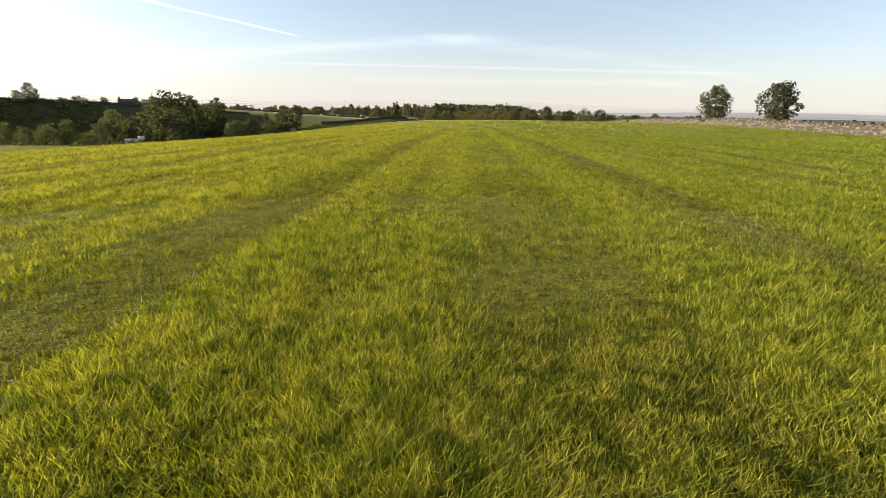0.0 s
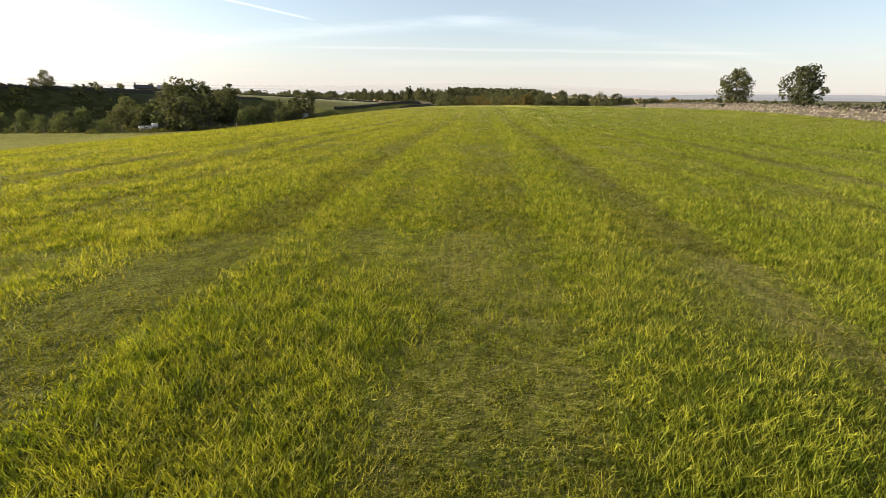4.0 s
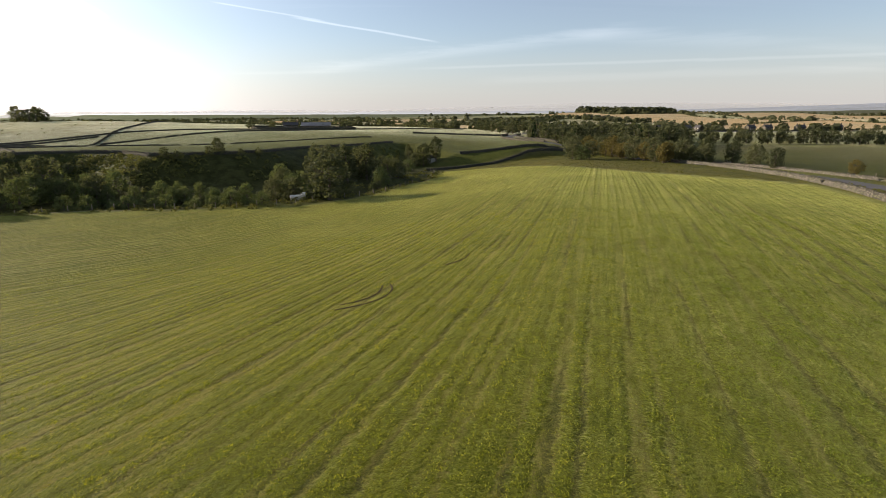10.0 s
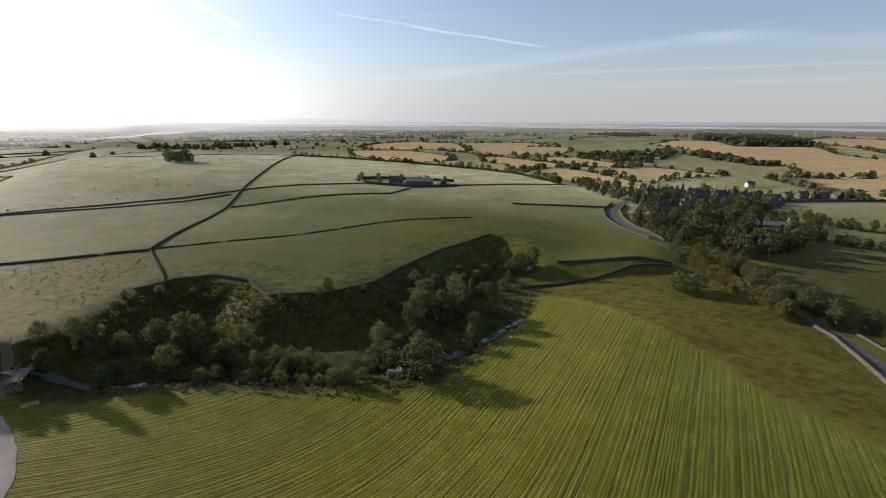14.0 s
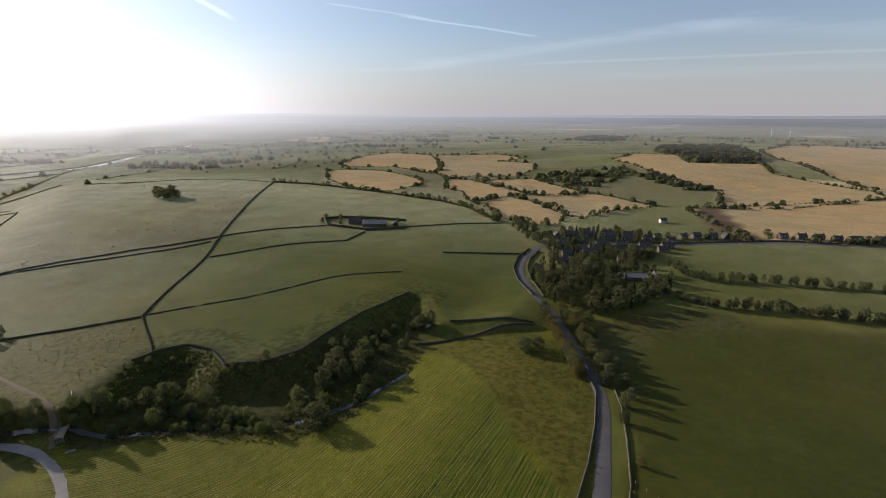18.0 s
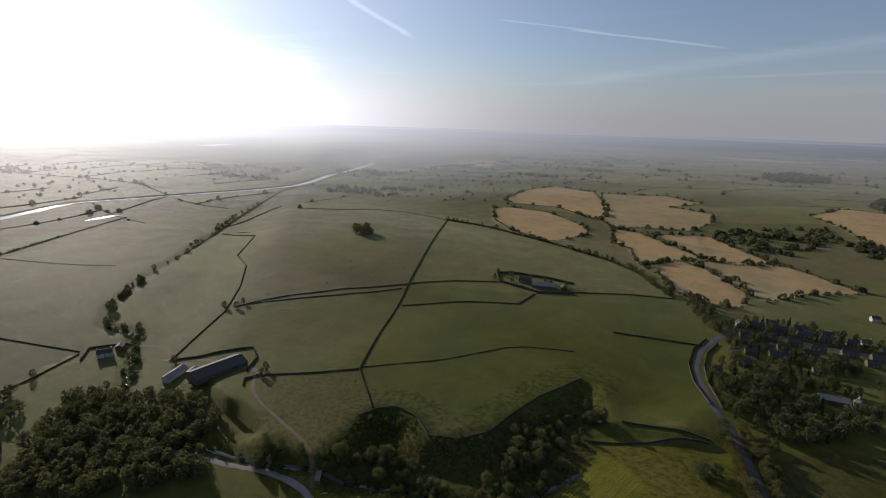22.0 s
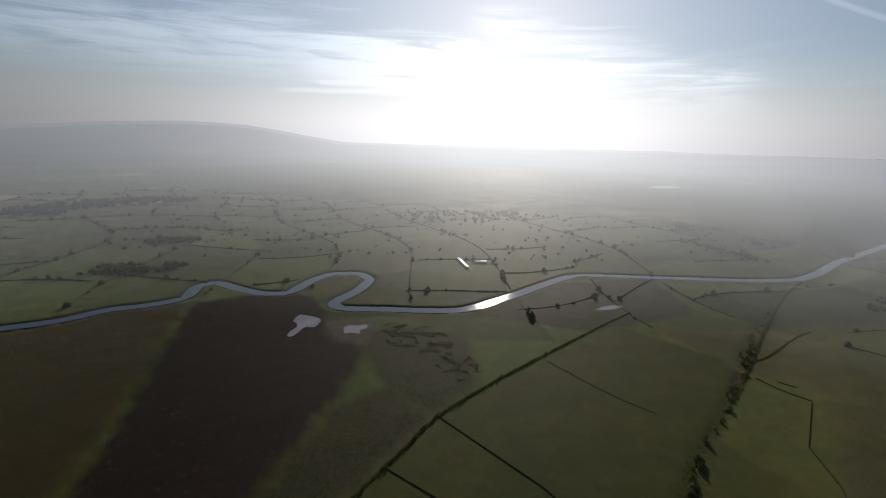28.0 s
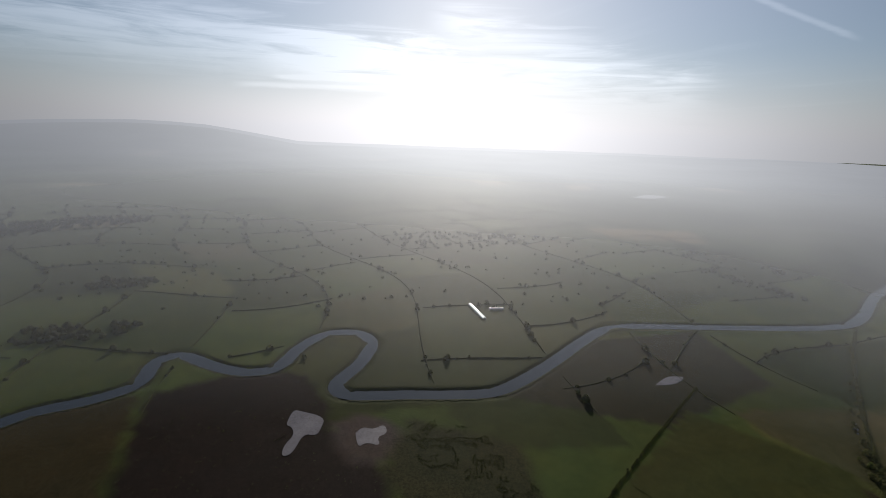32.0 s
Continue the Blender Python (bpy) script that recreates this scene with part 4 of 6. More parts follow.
# ---- trees ----
def crown_mesh(name, seed, high, wide, leaves, size, material, base=0.22, lean=0.0, spire=0.0):
    """Many small leaf sprays gathered in clumps round the boughs, with gaps between."""
    rng = np.random.RandomState(seed)
    clumps = []
    count = 38 if spire == 0 and leaves > 1000 else 26 if spire == 0 else 34
    for i in range(count):
        f = (i + 0.5) / count
        z = base + (1 - base) * f
        swell = math.sin(math.pi * (0.12 + 0.84 * f)) ** 0.7 if spire == 0 else (1.02 - f) * 1.1
        ang = i * 2.4 + rng.uniform(-0.5, 0.5)
        rad = wide / 2 * swell * rng.uniform(0.35, 0.95)
        clumps.append((math.cos(ang) * rad + lean * f * wide, math.sin(ang) * rad, z * high * rng.uniform(0.92, 1.02), wide * (0.11 + 0.12 * rng.rand()) * (1 if spire == 0 else 0.7)))
    per = max(6, leaves // count)
    co = []
    for cx, cy, cz, cr in clumps:
        d = rng.normal(size=(per, 3))
        d /= np.linalg.norm(d, axis=1)[:, None]
        p = d * (cr * rng.uniform(0.45, 1.0, (per, 1))) * (1, 1, 0.8) + (cx, cy, cz)
        s = size * rng.uniform(0.6, 1.3, (per, 1))
        t = np.cross(d, rng.normal(size=(per, 3)))
        t /= np.linalg.norm(t, axis=1)[:, None] + 1e-9
        nrm = d + rng.normal(size=(per, 3)) * 0.5
        b = np.cross(nrm, t)
        b /= np.linalg.norm(b, axis=1)[:, None] + 1e-9
        co.append(np.stack([p - t * s, p - b * s * 0.55, p + t * s, p + b * s * 0.6 + d * s * 0.25], 1).reshape(-1, 3))
    co = np.concatenate(co)
    co[:, 2] = np.maximum(co[:, 2], 0.05)
    return raw_mesh(name, co, np.arange(len(co)).reshape(-1, 4), material)


def trunk_mesh(seed, high, girth, wide, boughs=6):
    rng = random.Random(seed)
    bm = bmesh.new()

    def limb(a, b, r0, r1, bits=4):
        rings = []
        a, b = Vector(a), Vector(b)
        way = (b - a).normalized()
        s = way.orthogonal().normalized()
        t = way.cross(s)
        for i in range(bits + 1):
            f = i / bits
            c = a.lerp(b, f) + Vector((rng.uniform(-1, 1), rng.uniform(-1, 1), 0)) * r0 * 0.5 * (0 < i < bits)
            r = r0 + (r1 - r0) * f
            rings.append([bm.verts.new(c + (s * math.cos(k * math.tau / 6) + t * math.sin(k * math.tau / 6)) * r) for k in range(6)])
        for u, v in zip(rings, rings[1:]):
            for k in range(6):
                bm.faces.new((u[k], u[(k + 1) % 6], v[(k + 1) % 6], v[k]))

    limb((0, 0, -0.3), (0, 0, high * 0.28), girth * 1.35, girth)
    limb((0, 0, high * 0.26), (rng.uniform(-0.3, 0.3), rng.uniform(-0.3, 0.3), high * 0.82), girth, girth * 0.2, 5)
    for i in range(boughs):
        ang = i * 2.4 + rng.random()
        z = high * rng.uniform(0.25, 0.6)
        out = wide * rng.uniform(0.25, 0.4)
        limb((0, 0, z), (math.cos(ang) * out, math.sin(ang) * out, z + high * rng.uniform(0.12, 0.3)), girth * 0.45, girth * 0.1, 3)
    me = bpy.data.meshes.new("trunk")
    bm.to_mesh(me)
    bm.free()
    me.materials.append(BARK)
    return me


TREES = {}


def kind_of_tree(kind, seed, high, wide, leaves, size, material, girth, base, spire=0.0, lean=0.0):
    TREES.setdefault(kind, []).append((trunk_mesh(seed, high, girth, wide, 2 if kind.startswith("far") else 6), crown_mesh("crown", seed, high, wide, leaves, size, material, base, lean, spire), high))


for s in range(5):
    kind_of_tree("broad", 10 + s, 8.0, 7.5, 1900, 0.27, LEAF, 0.24, 0.12)
for s in range(4):
    kind_of_tree("tall", 30 + s, 10.0, 6.0, 1900, 0.27, LEAF, 0.22, 0.18)
for s in range(3):
    kind_of_tree("willow", 50 + s, 5.5, 6.0, 1900, 0.20, LEAF_PALE, 0.18, 0.06)
for s in range(2):
    kind_of_tree("rust", 70 + s, 8.0, 7.0, 2000, 0.26, LEAF_RUST, 0.24, 0.14)
for s in range(2):
    kind_of_tree("conifer", 80 + s, 11.0, 4.2, 1100, 0.32, LEAF_DARK, 0.2, 0.08, 1.0)
for s in range(4):
    kind_of_tree("bush", 90 + s, 2.4, 3.0, 520, 0.17, LEAF, 0.07, 0.02)
for s in range(3):
    kind_of_tree("far_broad", 130 + s, 8.0, 7.5, 300, 0.64, LEAF, 0.24, 0.14)
    kind_of_tree("far_tall", 140 + s, 10.0, 6.0, 300, 0.62, LEAF, 0.22, 0.16)
kind_of_tree("far_willow", 150, 5.5, 6.0, 300, 0.62, LEAF_PALE, 0.18, 0.06)
kind_of_tree("far_rust", 151, 8.0, 7.0, 300, 0.62, LEAF_RUST, 0.24, 0.14)
kind_of_tree("far_conifer", 152, 11.0, 4.2, 300, 0.60, LEAF_DARK, 0.2, 0.08, 1.0)
for s in range(2):
    kind_of_tree("far_bush", 154 + s, 2.4, 3.0, 200, 0.30, LEAF, 0.07, 0.02)
for s in range(2):
    kind_of_tree("hawthorn", 110 + s, 4.2, 3.4, 3000, 0.13, LEAF, 0.10, 0.20)

TREE_WORDS = {
    "broad": ("spreading broad-leaved tree with dark green crown", "tree"), "tall": ("tall broad-leaved tree with full green crown", "tree"),
    "willow": ("pale grey-green willow beside the brook", "tree"), "rust": ("broad-leaved tree with leaves turning rusty brown", "tree"),
    "conifer": ("dark pointed conifer with dense needles", "tree"), "bush": ("low rounded hawthorn bush in rough grass", "bush"),
    "hawthorn": ("small wind-shaped hawthorn tree behind the wall", "tree")}
tree_rng = random.Random(5)


STANDS = {}


def tree(kind, x, y, high, group="", squash=1.0, stand=""):
    """One tree of its own, or, with a stand named, one crown more in that joined stand."""
    trunk, crown, tall = tree_rng.choice(TREES[kind])
    k = high / tall
    m = Matrix.Translation(at(x, y, -0.05)) @ Matrix.Rotation(tree_rng.uniform(0, 6.28), 4, "Z") @ Matrix.Diagonal((k * squash, k * squash, k, 1))
    if stand:
        STANDS.setdefault((stand, crown.materials[0].name), []).append((crown, trunk, m))
        return None
    word, cat = TREE_WORDS[kind.replace("far_", "")]
    ob = new("bush" if cat == "bush" else "tree")
    ob.matrix_world = m
    for name, me in (("trunk", trunk), ("crown", crown)):
        p = new(name, me)
        p.parent = ob
    return tagged(ob, word, cat, group or ("hedgerow bushes" if cat == "bush" else "trees of the valley"))


def join_stands():
    """Builds each joined stand of trees as one mesh of crowns and stems."""
    for (stand, leaf), many in STANDS.items():
        co, faces, first = [], [], 0
        for which in (0, 1):
            for item in many:
                me, m = item[which], np.array(item[2])
                v = np.empty(len(me.vertices) * 3)
                me.vertices.foreach_get("co", v)
                f = np.empty(len(me.loops), int)
                me.loops.foreach_get("vertex_index", f)
                v = v.reshape(-1, 3) @ m[:3, :3].T + m[:3, 3]
                co.append(v)
                faces.append(f.reshape(-1, 4) + first)
                first += len(v)
            if which == 0:
                crowns = sum(len(f) for f in faces)
        faces = np.concatenate(faces)
        me = raw_mesh("woodland", np.concatenate(co), faces, bpy.data.materials[leaf])
        me.materials.append(BARK)
        index = np.zeros(len(faces), int)
        index[crowns:] = 1
        me.polygons.foreach_set("material_index", index)
        tagged(new("woodland", me), stand, "wood", kind="stuff")


def scatter(poly, count, kinds, low, tall, group, keep=2.2, avoid=(), stand=""):
    xs, ys = [p[0] for p in poly], [p[1] for p in poly]
    placed, tries = [], 0
    while len(placed) < count and tries < count * 30:
        tries += 1
        x, y = tree_rng.uniform(min(xs), max(xs)), tree_rng.uniform(min(ys), max(ys))
        if not bool(inside(np.array(x), np.array(y), poly)) or any((x - a) ** 2 + (y - b) ** 2 < keep * keep for a, b in placed):
            continue
        if any(math.hypot(x - a, y - b) < r for a, b, r in avoid) or float(seg_distance(np.array(x), np.array(y), ROAD)) < 3.6:
            continue
        placed.append((x, y))
        tree(tree_rng.choice(kinds), x, y, tree_rng.uniform(low, tall), group, stand=stand)


def row(line, pitch, kinds, low, tall, group, spread=1.2, chance=1.0, stand=""):
    for x, y, _ in spaced(line, pitch):
        if tree_rng.random() < chance:
            tree(tree_rng.choice(kinds), x + tree_rng.uniform(-spread, spread), y + tree_rng.uniform(-spread, spread), tree_rng.uniform(low, tall), group, stand=stand)


# ---- roads, tracks and water ----
ROAD = [(34, -40), (33, 20), (31.4, 60), (30.3, 76), (28.9, 86), (27.5, 100), (24.3, 114), (18, 128), (8, 148), (2, 160), (-8, 171), (-18, 187), (-25, 205), (-28, 223), (-27, 238), (-25, 254), (-21, 263), (-13, 269), (0, 273), (16, 275), (40, 284.5), (59, 295.5), (78, 307.5), (99, 319), (127, 326), (170, 336), (260, 360)]
road = tagged(ribbon("road", ROAD, 3.3, ASPHALT, 0.10, 1.5, 0.08, camber=0.05), "narrow grey asphalt country lane", "road", kind="structure")
track = tagged(ribbon("track_farm", [(-150, 4), (-124, 17), (-112, 23), (-102, 29.5), (-94, 32), (-89, 33.2), (-84, 34), (-78, 33.2), (-71, 31), (-64, 27.5), (-57, 20), (-51, 0), (-47, -40)], 2.0, GRIT, 0.10, 1.5, 0.15), "pale limestone farm track", "track", kind="structure")
path = tagged(ribbon("track_dirt", [(-84, 36), (-94, 42.5), (-114, 43), (-136, 43.5), (-150, 50), (-156, 56)], 1.3, DIRT, 0.10, 1.5, 0.2), "brown rutted dirt track", "track", kind="structure")
lane = tagged(ribbon("track_barns", [(-156, 56), (-186, 47), (-203, 36), (-222, 40), (-236, 33), (-243, 26)], 2.6, DIRT, 0.10, 1.5, 0.2), "dusty farmyard lane", "track", kind="structure")
# dark strip along both edges of the water, painted as the bank's shade
BANK_SHADE = road_material("bank_shade", (0.022, 0.026, 0.012), (0.050, 0.054, 0.024))
margin = tagged(ribbon("bank", RIVER, 20.0, BANK_SHADE, 0.34, 4.0, 1.2), "dark strip painted as shade along the river bank", "bank", kind="structure")
river = tagged(ribbon("river", RIVER, 14.5, WATER, pitch=4.0, level=-8.95), "slow meandering river with grey reflecting water", "river", kind="structure")
brook = tagged(ribbon("brook", BROOK, 1.5, WATER, 0.14, 2.0, 0.25), "narrow brook between overgrown banks", "brook", kind="structure")


for line in ([(-12.7, 23.5), (-11.6, 24.1), (-10.9, 24.9), (-10.7, 25.7), (-10.8, 26.5), (-11.2, 27.3)], [(-12.7, 24.2), (-11.9, 24.7), (-11.4, 25.5), (-11.4, 26.3), (-11.6, 27.1)], [(-9.0, 30.7), (-8.3, 31.5), (-8.0, 32.3), (-8.0, 33.2)]):
    tagged(ribbon("tyre_mark", line, 0.12, SOIL, 0.03, 0.3, 0.03), "curved brown tyre mark in the meadow grass", "track", kind="structure")


def pool(name, outline, z, label):
    ring = curved(outline + outline[:1], 2)[:-1]
    bm = bmesh.new()
    bm.faces.new([bm.verts.new((x, y, z)) for x, y in ring])
    bmesh.ops.triangulate(bm, faces=bm.faces[:])
    return tagged(part(name, bm, SHALLOW), label, "pool", kind="structure")


POOLS = [
    ("pool_moor", [(-573, -230), (-563, -206), (-548, -207), (-539, -209), (-542, -219), (-519, -222), (-516, -229), (-529, -230), (-540, -225), (-551, -229), (-553, -234), (-570, -233)], "shallow pool in dark moorland"),
    ("pool_marsh", [(-603, 85), (-620, 105), (-618, 125), (-603, 103)], "small marsh pool beside the river"),
    ("lake", [(-1951, 720), (-2041, 800), (-2060, 870), (-2010, 900), (-1940, 800)], "bright lake in the far valley"),
    ("pool_mud", [(-541, -181), (-549, -176), (-545, -168), (-552, -160), (-540, -157), (-536, -165), (-525, -162), (-530, -172), (-524, -178)], "muddy pool in dark moorland"),
]
for name, outline, label in POOLS:
    cx, cy = sum(p[0] for p in outline) / len(outline), sum(p[1] for p in outline) / len(outline)
    pool(name, outline, max(float(land(a, b)) for a, b in outline + [(cx, cy)]) + 0.12, label)

# ---- walls ----
WALLS = [
    [(-127, 87), (-154, 121), (-197, 181), (-245, 247), (-321, 354)],
    [(-127, 87), (-100, 72)],
    [(-127, 87), (-138, 70), (-151, 55)],
    [(-36, 121), (-29, 126), (-21, 133), (-13, 140), (-3, 146)],
    [(-67, 208), (-47, 220), (-29, 230)],
    [(-242, 85), (-237, 119), (-225, 151), (-200, 178), (-179, 207), (-158, 229)],
    [(-177, 157), (-154, 179), (-124, 203), (-128, 227)],
    [(-128, 229), (-114, 247), (-86, 274), (-62, 290)],
    [(-203, 36), (-215, 49), (-241, 78), (-276, 103), (-323, 130), (-360, 140), (-411, 181), (-452, 167)],
    [(-469, 293), (-436, 345), (-387, 358), (-322, 355)],
    [(-225, -47), (-226, -27), (-232, -12), (-246, 9)],
    [(-393, -91), (-325, -33), (-249, 10)],
    [(-339, -120), (-315, -90), (-291, -66)],
]
for line in WALLS:
    stone_wall(line, 0.6 if line[0][0] > -120 else 0.52, coping=line[0][0] > -260)
stone_wall(RIM[3:13], 0.42, "dry-stone wall along the scarp edge")
stone_wall([(-31, 137), (-18, 142), (-3, 148)], 0.6)
stone_wall([(18, -20), (21, 10), (22.5, 24), (25, 45), (26.5, 63), (26.8, 80), (26, 95), (24, 111), (19.5, 122)], 0.55, "sunlit dry-stone roadside wall", 0.8)
stone_wall([(37, -20), (36.5, 40), (35.5, 77), (33.5, 92), (31, 106), (27.5, 118)], 0.35, "dry-stone roadside wall", 0.9)

# ---- woods, tree lines and bushes ----
tree("hawthorn", 28.6, 51.5, 3.8, "thorn trees by the lane")
tree("hawthorn", 28.4, 41.5, 3.6, "thorn trees by the lane")
scatter([(-56, 92), (-54, 126), (-48, 147), (-41, 142), (-36, 126), (-40, 110), (-46, 94)], 24, ["broad", "tall", "broad", "willow"], 2.6, 4.8, "wood below the scarp", 2.0)
scatter([(-58, 70), (-50, 80), (-46, 96), (-38, 104), (-33, 98), (-34, 78), (-42, 66), (-50, 62)], 12, ["broad", "willow", "broad"], 2.4, 4.4, "wood below the scarp", 2.4)
tree("broad", -36, 69, 6.6, "wood below the scarp", 1.25)
for x, y, h in ((-46, 84, 6.6), (-43, 90, 7.2), (-41, 95, 7.0), (-48, 90, 6.2), (-44, 99, 6.4), (-50, 96, 6.0), (-42.5, 70, 4.2)):
    tree("tall" if h > 6.5 else "broad", x, y, h, "wood below the scarp", 1.1)
tree("broad", -39, 72, 5.2, "wood below the scarp")
tree("broad", -40, 132, 6.0, "wood below the scarp")
tree("tall", -37, 134, 6.5, "wood below the scarp")
scatter([(-92, 46), (-80, 64), (-70, 66), (-66, 58), (-78, 47), (-86, 41)], 22, ["broad", "willow", "willow"], 2.2, 4.2, "alders at the foot of the scarp", 2.0)
tree("broad", -78.5, 60, 6.2, "alders at the foot of the scarp", 1.15)
tree("broad", -82, 57.5, 5.0, "alders at the foot of the scarp", 1.1)
tree("broad", -65.5, 83, 2.8, "thorn on the scarp edge")
scatter([(-68, 52), (-52, 60), (-44, 62), (-44, 67), (-56, 66), (-70, 58)], 34, ["willow"], 1.6, 3.0, "willow scrub by the brook", 1.5)
scatter([(-96, 48), (-98, 72), (-90, 78), (-80, 76), (-84, 62)], 14, ["bush"], 0.8, 2.2, "gorse on the scarp", 1.4)
scatter([(-62, 90), (-66, 82), (-74, 74), (-60, 74), (-56, 88)], 7, ["bush"], 0.8, 1.8, "gorse on the scarp", 1.4)
WOOD = [(-205, 0), (-190, 12), (-180, 15), (-163, 29), (-138, 33), (-128, 22), (-112, 16), (-118, 0), (-150, -32), (-176, -22)]
scatter(WOOD, 270, ["far_broad", "far_tall", "far_broad", "far_broad"], 3.6, 6.4, "wood beside the farm", 2.1, stand="dense broad-leaved wood beside the farm")
scatter([(-116, 26), (-100, 30), (-92, 38), (-100, 42), (-112, 34)], 12, ["broad", "willow"], 2.5, 5.0, "wood beside the farm", 2.4)
# beside the lane
scatter([(2, 163), (14, 146), (24, 124), (17, 120), (8, 140), (-4, 158)], 16, ["broad", "rust", "broad", "tall"], 3.2, 6.4, "trees over the lane", 2.6)
scatter([(8, 165), (26, 130), (30, 122), (26, 120), (14, 142)], 10, ["broad", "tall", "rust"], 3.2, 5.8, "trees over the lane", 2.6)
tree("broad", -1, 128, 4.5, "trees over the lane", 1.2)
tree("broad", 3, 131, 4.2, "trees over the lane", 1.2)
tree("willow", 1, 126, 3.2, "trees over the lane", 1.2)
for x, y, h in ((29.8, 107, 4.0), (30.4, 99, 3.6), (31, 112, 3.2), (35, 84, 2.2), (29, 117, 4.5)):
    tree("rust" if h < 3.1 else "broad", x + 1.8, y, h, "thorn trees by the lane")
row([(-1, 155), (6, 143.5), (12.5, 130), (18.5, 117)], 2.6, ["broad", "rust", "tall", "rust"], 3.0, 5.0, "trees over the lane", 0.8)
row([(4, 162), (11.5, 148.5), (21.5, 129), (26.5, 117)], 2.8, ["broad", "tall", "broad", "rust"], 3.4, 5.4, "trees over the lane", 0.8)
for x, y, h in ((-203, -21, 5.2), (-200, -24, 4.6), (-206, -18, 4.4), (-222, -19, 4.8), (-219, -21, 3.8), (-197, 6, 4.2), (-201, 10, 3.6)):
    tree("far_broad", x, y, h, "trees round the farm cottages", 1.1)
# the village
STONE_HOUSES = [
    (-14, 278, 18, 10, 5.5, 3.4), (-4, 281, 18, 11, 5.5, 3.5), (7, 283, 15, 10, 5.5, 3.4), (17, 284.5, 20, 10, 5, 3.3), (27, 290, 25, 8, 5, 3.2), (-9, 288, 20, 9, 5, 3.3), (4, 291, 20, 9, 5, 3.2), (16, 293, 25, 8, 5, 3.2),
    (-22, 273, 110, 8, 5, 3.2), (-16, 259, 20, 8, 5, 3.2), (-6, 264.5, 20, 10, 5.5, 3.4), (5, 267, 12, 10, 5, 3.3), (15, 268, 14, 9, 5, 3.2), (27, 272.5, 25, 11, 5, 3.2), (38, 277.5, 25, 10, 5, 3.0), (-14, 250, 20, 8, 5, 3.4),
    (-4, 250, 20, 7, 4.5, 2.8), (2, 255, 25, 9, 5, 3.0), (13, 258, 28, 10, 5, 3.0), (24, 263, 25, 9, 5, 3.0), (36, 268, 25, 8, 5, 3.0), (40, 292, 38, 6, 4.5, 3.0), (46, 303, 40, 7, 5, 3.2), (53, 308, 40, 9, 5, 3.4),
    (62, 311, 40, 8, 5, 3.3), (69, 315, 125, 6, 5, 3.2), (100, 330, 30, 8, 5, 3.2), (110, 334, 25, 8, 5, 3.2), (119, 337, 22, 9, 5, 3.2), (128, 337, 20, 8, 5, 3.0), (150, 345, 20, 8, 5, 3.2), (-8, 222, 60, 7, 5, 3.2),
    (4, 214, 40, 7, 5, 3.0), (18, 240, 20, 7, 4.5, 2.8), (-15, 231, 60, 7, 5, 3.0), (-9, 237, 25, 8, 5, 3.0), (2, 243.5, 25, 14, 5.5, 3.2), (-16, 205, 60, 6, 4.5, 2.8), (30, 548, 20, 9, 5, 3.2), (42, 540, 30, 8, 5, 3.2),
    (52, 526, 30, 9, 5, 3.0), (22, 566, 20, 8, 5, 3.0), (60, 512, 30, 8, 5, 3.0),
]
WHITE_HOUSES = [(32, 296, 35, 7, 5, 3.3), (34, 344, 30, 7, 5, 3.2), (138, 341, 20, 9, 5, 3.2)]
HOMES = [(a, b, 3.2 + 0.2 * w) for a, b, _, w, *_ in STONE_HOUSES + WHITE_HOUSES] + [(26, 213, 9), (34, 217, 4)]
scatter([(-20, 196), (0, 166), (14, 160), (38, 190), (44, 212), (32, 228), (8, 232), (-14, 228)], 135, ["far_broad", "far_tall", "far_broad", "far_tall", "far_conifer"], 3.6, 6.6, "village trees", 2.2, HOMES, "mixed trees round the village")
scatter([(-18, 232), (20, 234), (40, 262), (30, 300), (-10, 296), (-30, 262)], 60, ["far_broad", "far_tall", "far_conifer"], 3.0, 6.0, "village trees", 3.2, HOMES, "mixed trees round the village")
scatter([(-62, 290), (-28, 252), (-22, 262), (-46, 296)], 18, ["far_broad", "far_tall"], 3.5, 6.0, "village trees", 2.4)
row([(16, 181), (27, 191), (39, 198), (50, 194), (60, 193), (72, 198), (113, 203), (160, 210), (240, 214)], 1.9, ["far_broad", "far_tall", "far_broad"], 2.8, 4.8, "hedgerow trees", 1.6, stand="line of broad-leaved trees along the field edge")
row([(40, 244), (50, 226), (61, 229), (73, 233), (100, 240), (170, 250)], 2.2, ["far_broad", "far_tall", "far_broad"], 2.6, 4.6, "hedgerow trees", 2.2, stand="line of broad-leaved trees below the village")
row([(48, 300), (80, 318)], 7, ["bush", "broad"], 1.5, 4.0, "village trees", 4)
scatter([(46, 298), (70, 306), (110, 322), (170, 334), (172, 346), (110, 342), (60, 324)], 22, ["far_broad", "far_tall", "far_bush"], 2.2, 4.6, "village trees", 4.0, HOMES)
scatter([(-24, 236), (30, 244), (40, 300), (0, 300), (-30, 262)], 26, ["far_broad", "far_tall"], 3.0, 5.5, "village trees", 3.0, HOMES, "mixed trees round the village")
# brook and hedges of the upland
row([(-195, 14), (-228, 28), (-258, 37), (-276, 27), (-309, 38), (-351, 67)], 4.2, ["far_broad", "far_willow", "far_bush"], 2.2, 5.0, "alders along the brook", 2.5, 0.8)
row([(-351, 67), (-400, 111), (-470, 168), (-533, 215), (-600, 280)], 8, ["far_broad", "far_willow", "far_bush"], 2.2, 5.0, "alders along the brook", 4, 0.75, "alders and bushes along the brook")
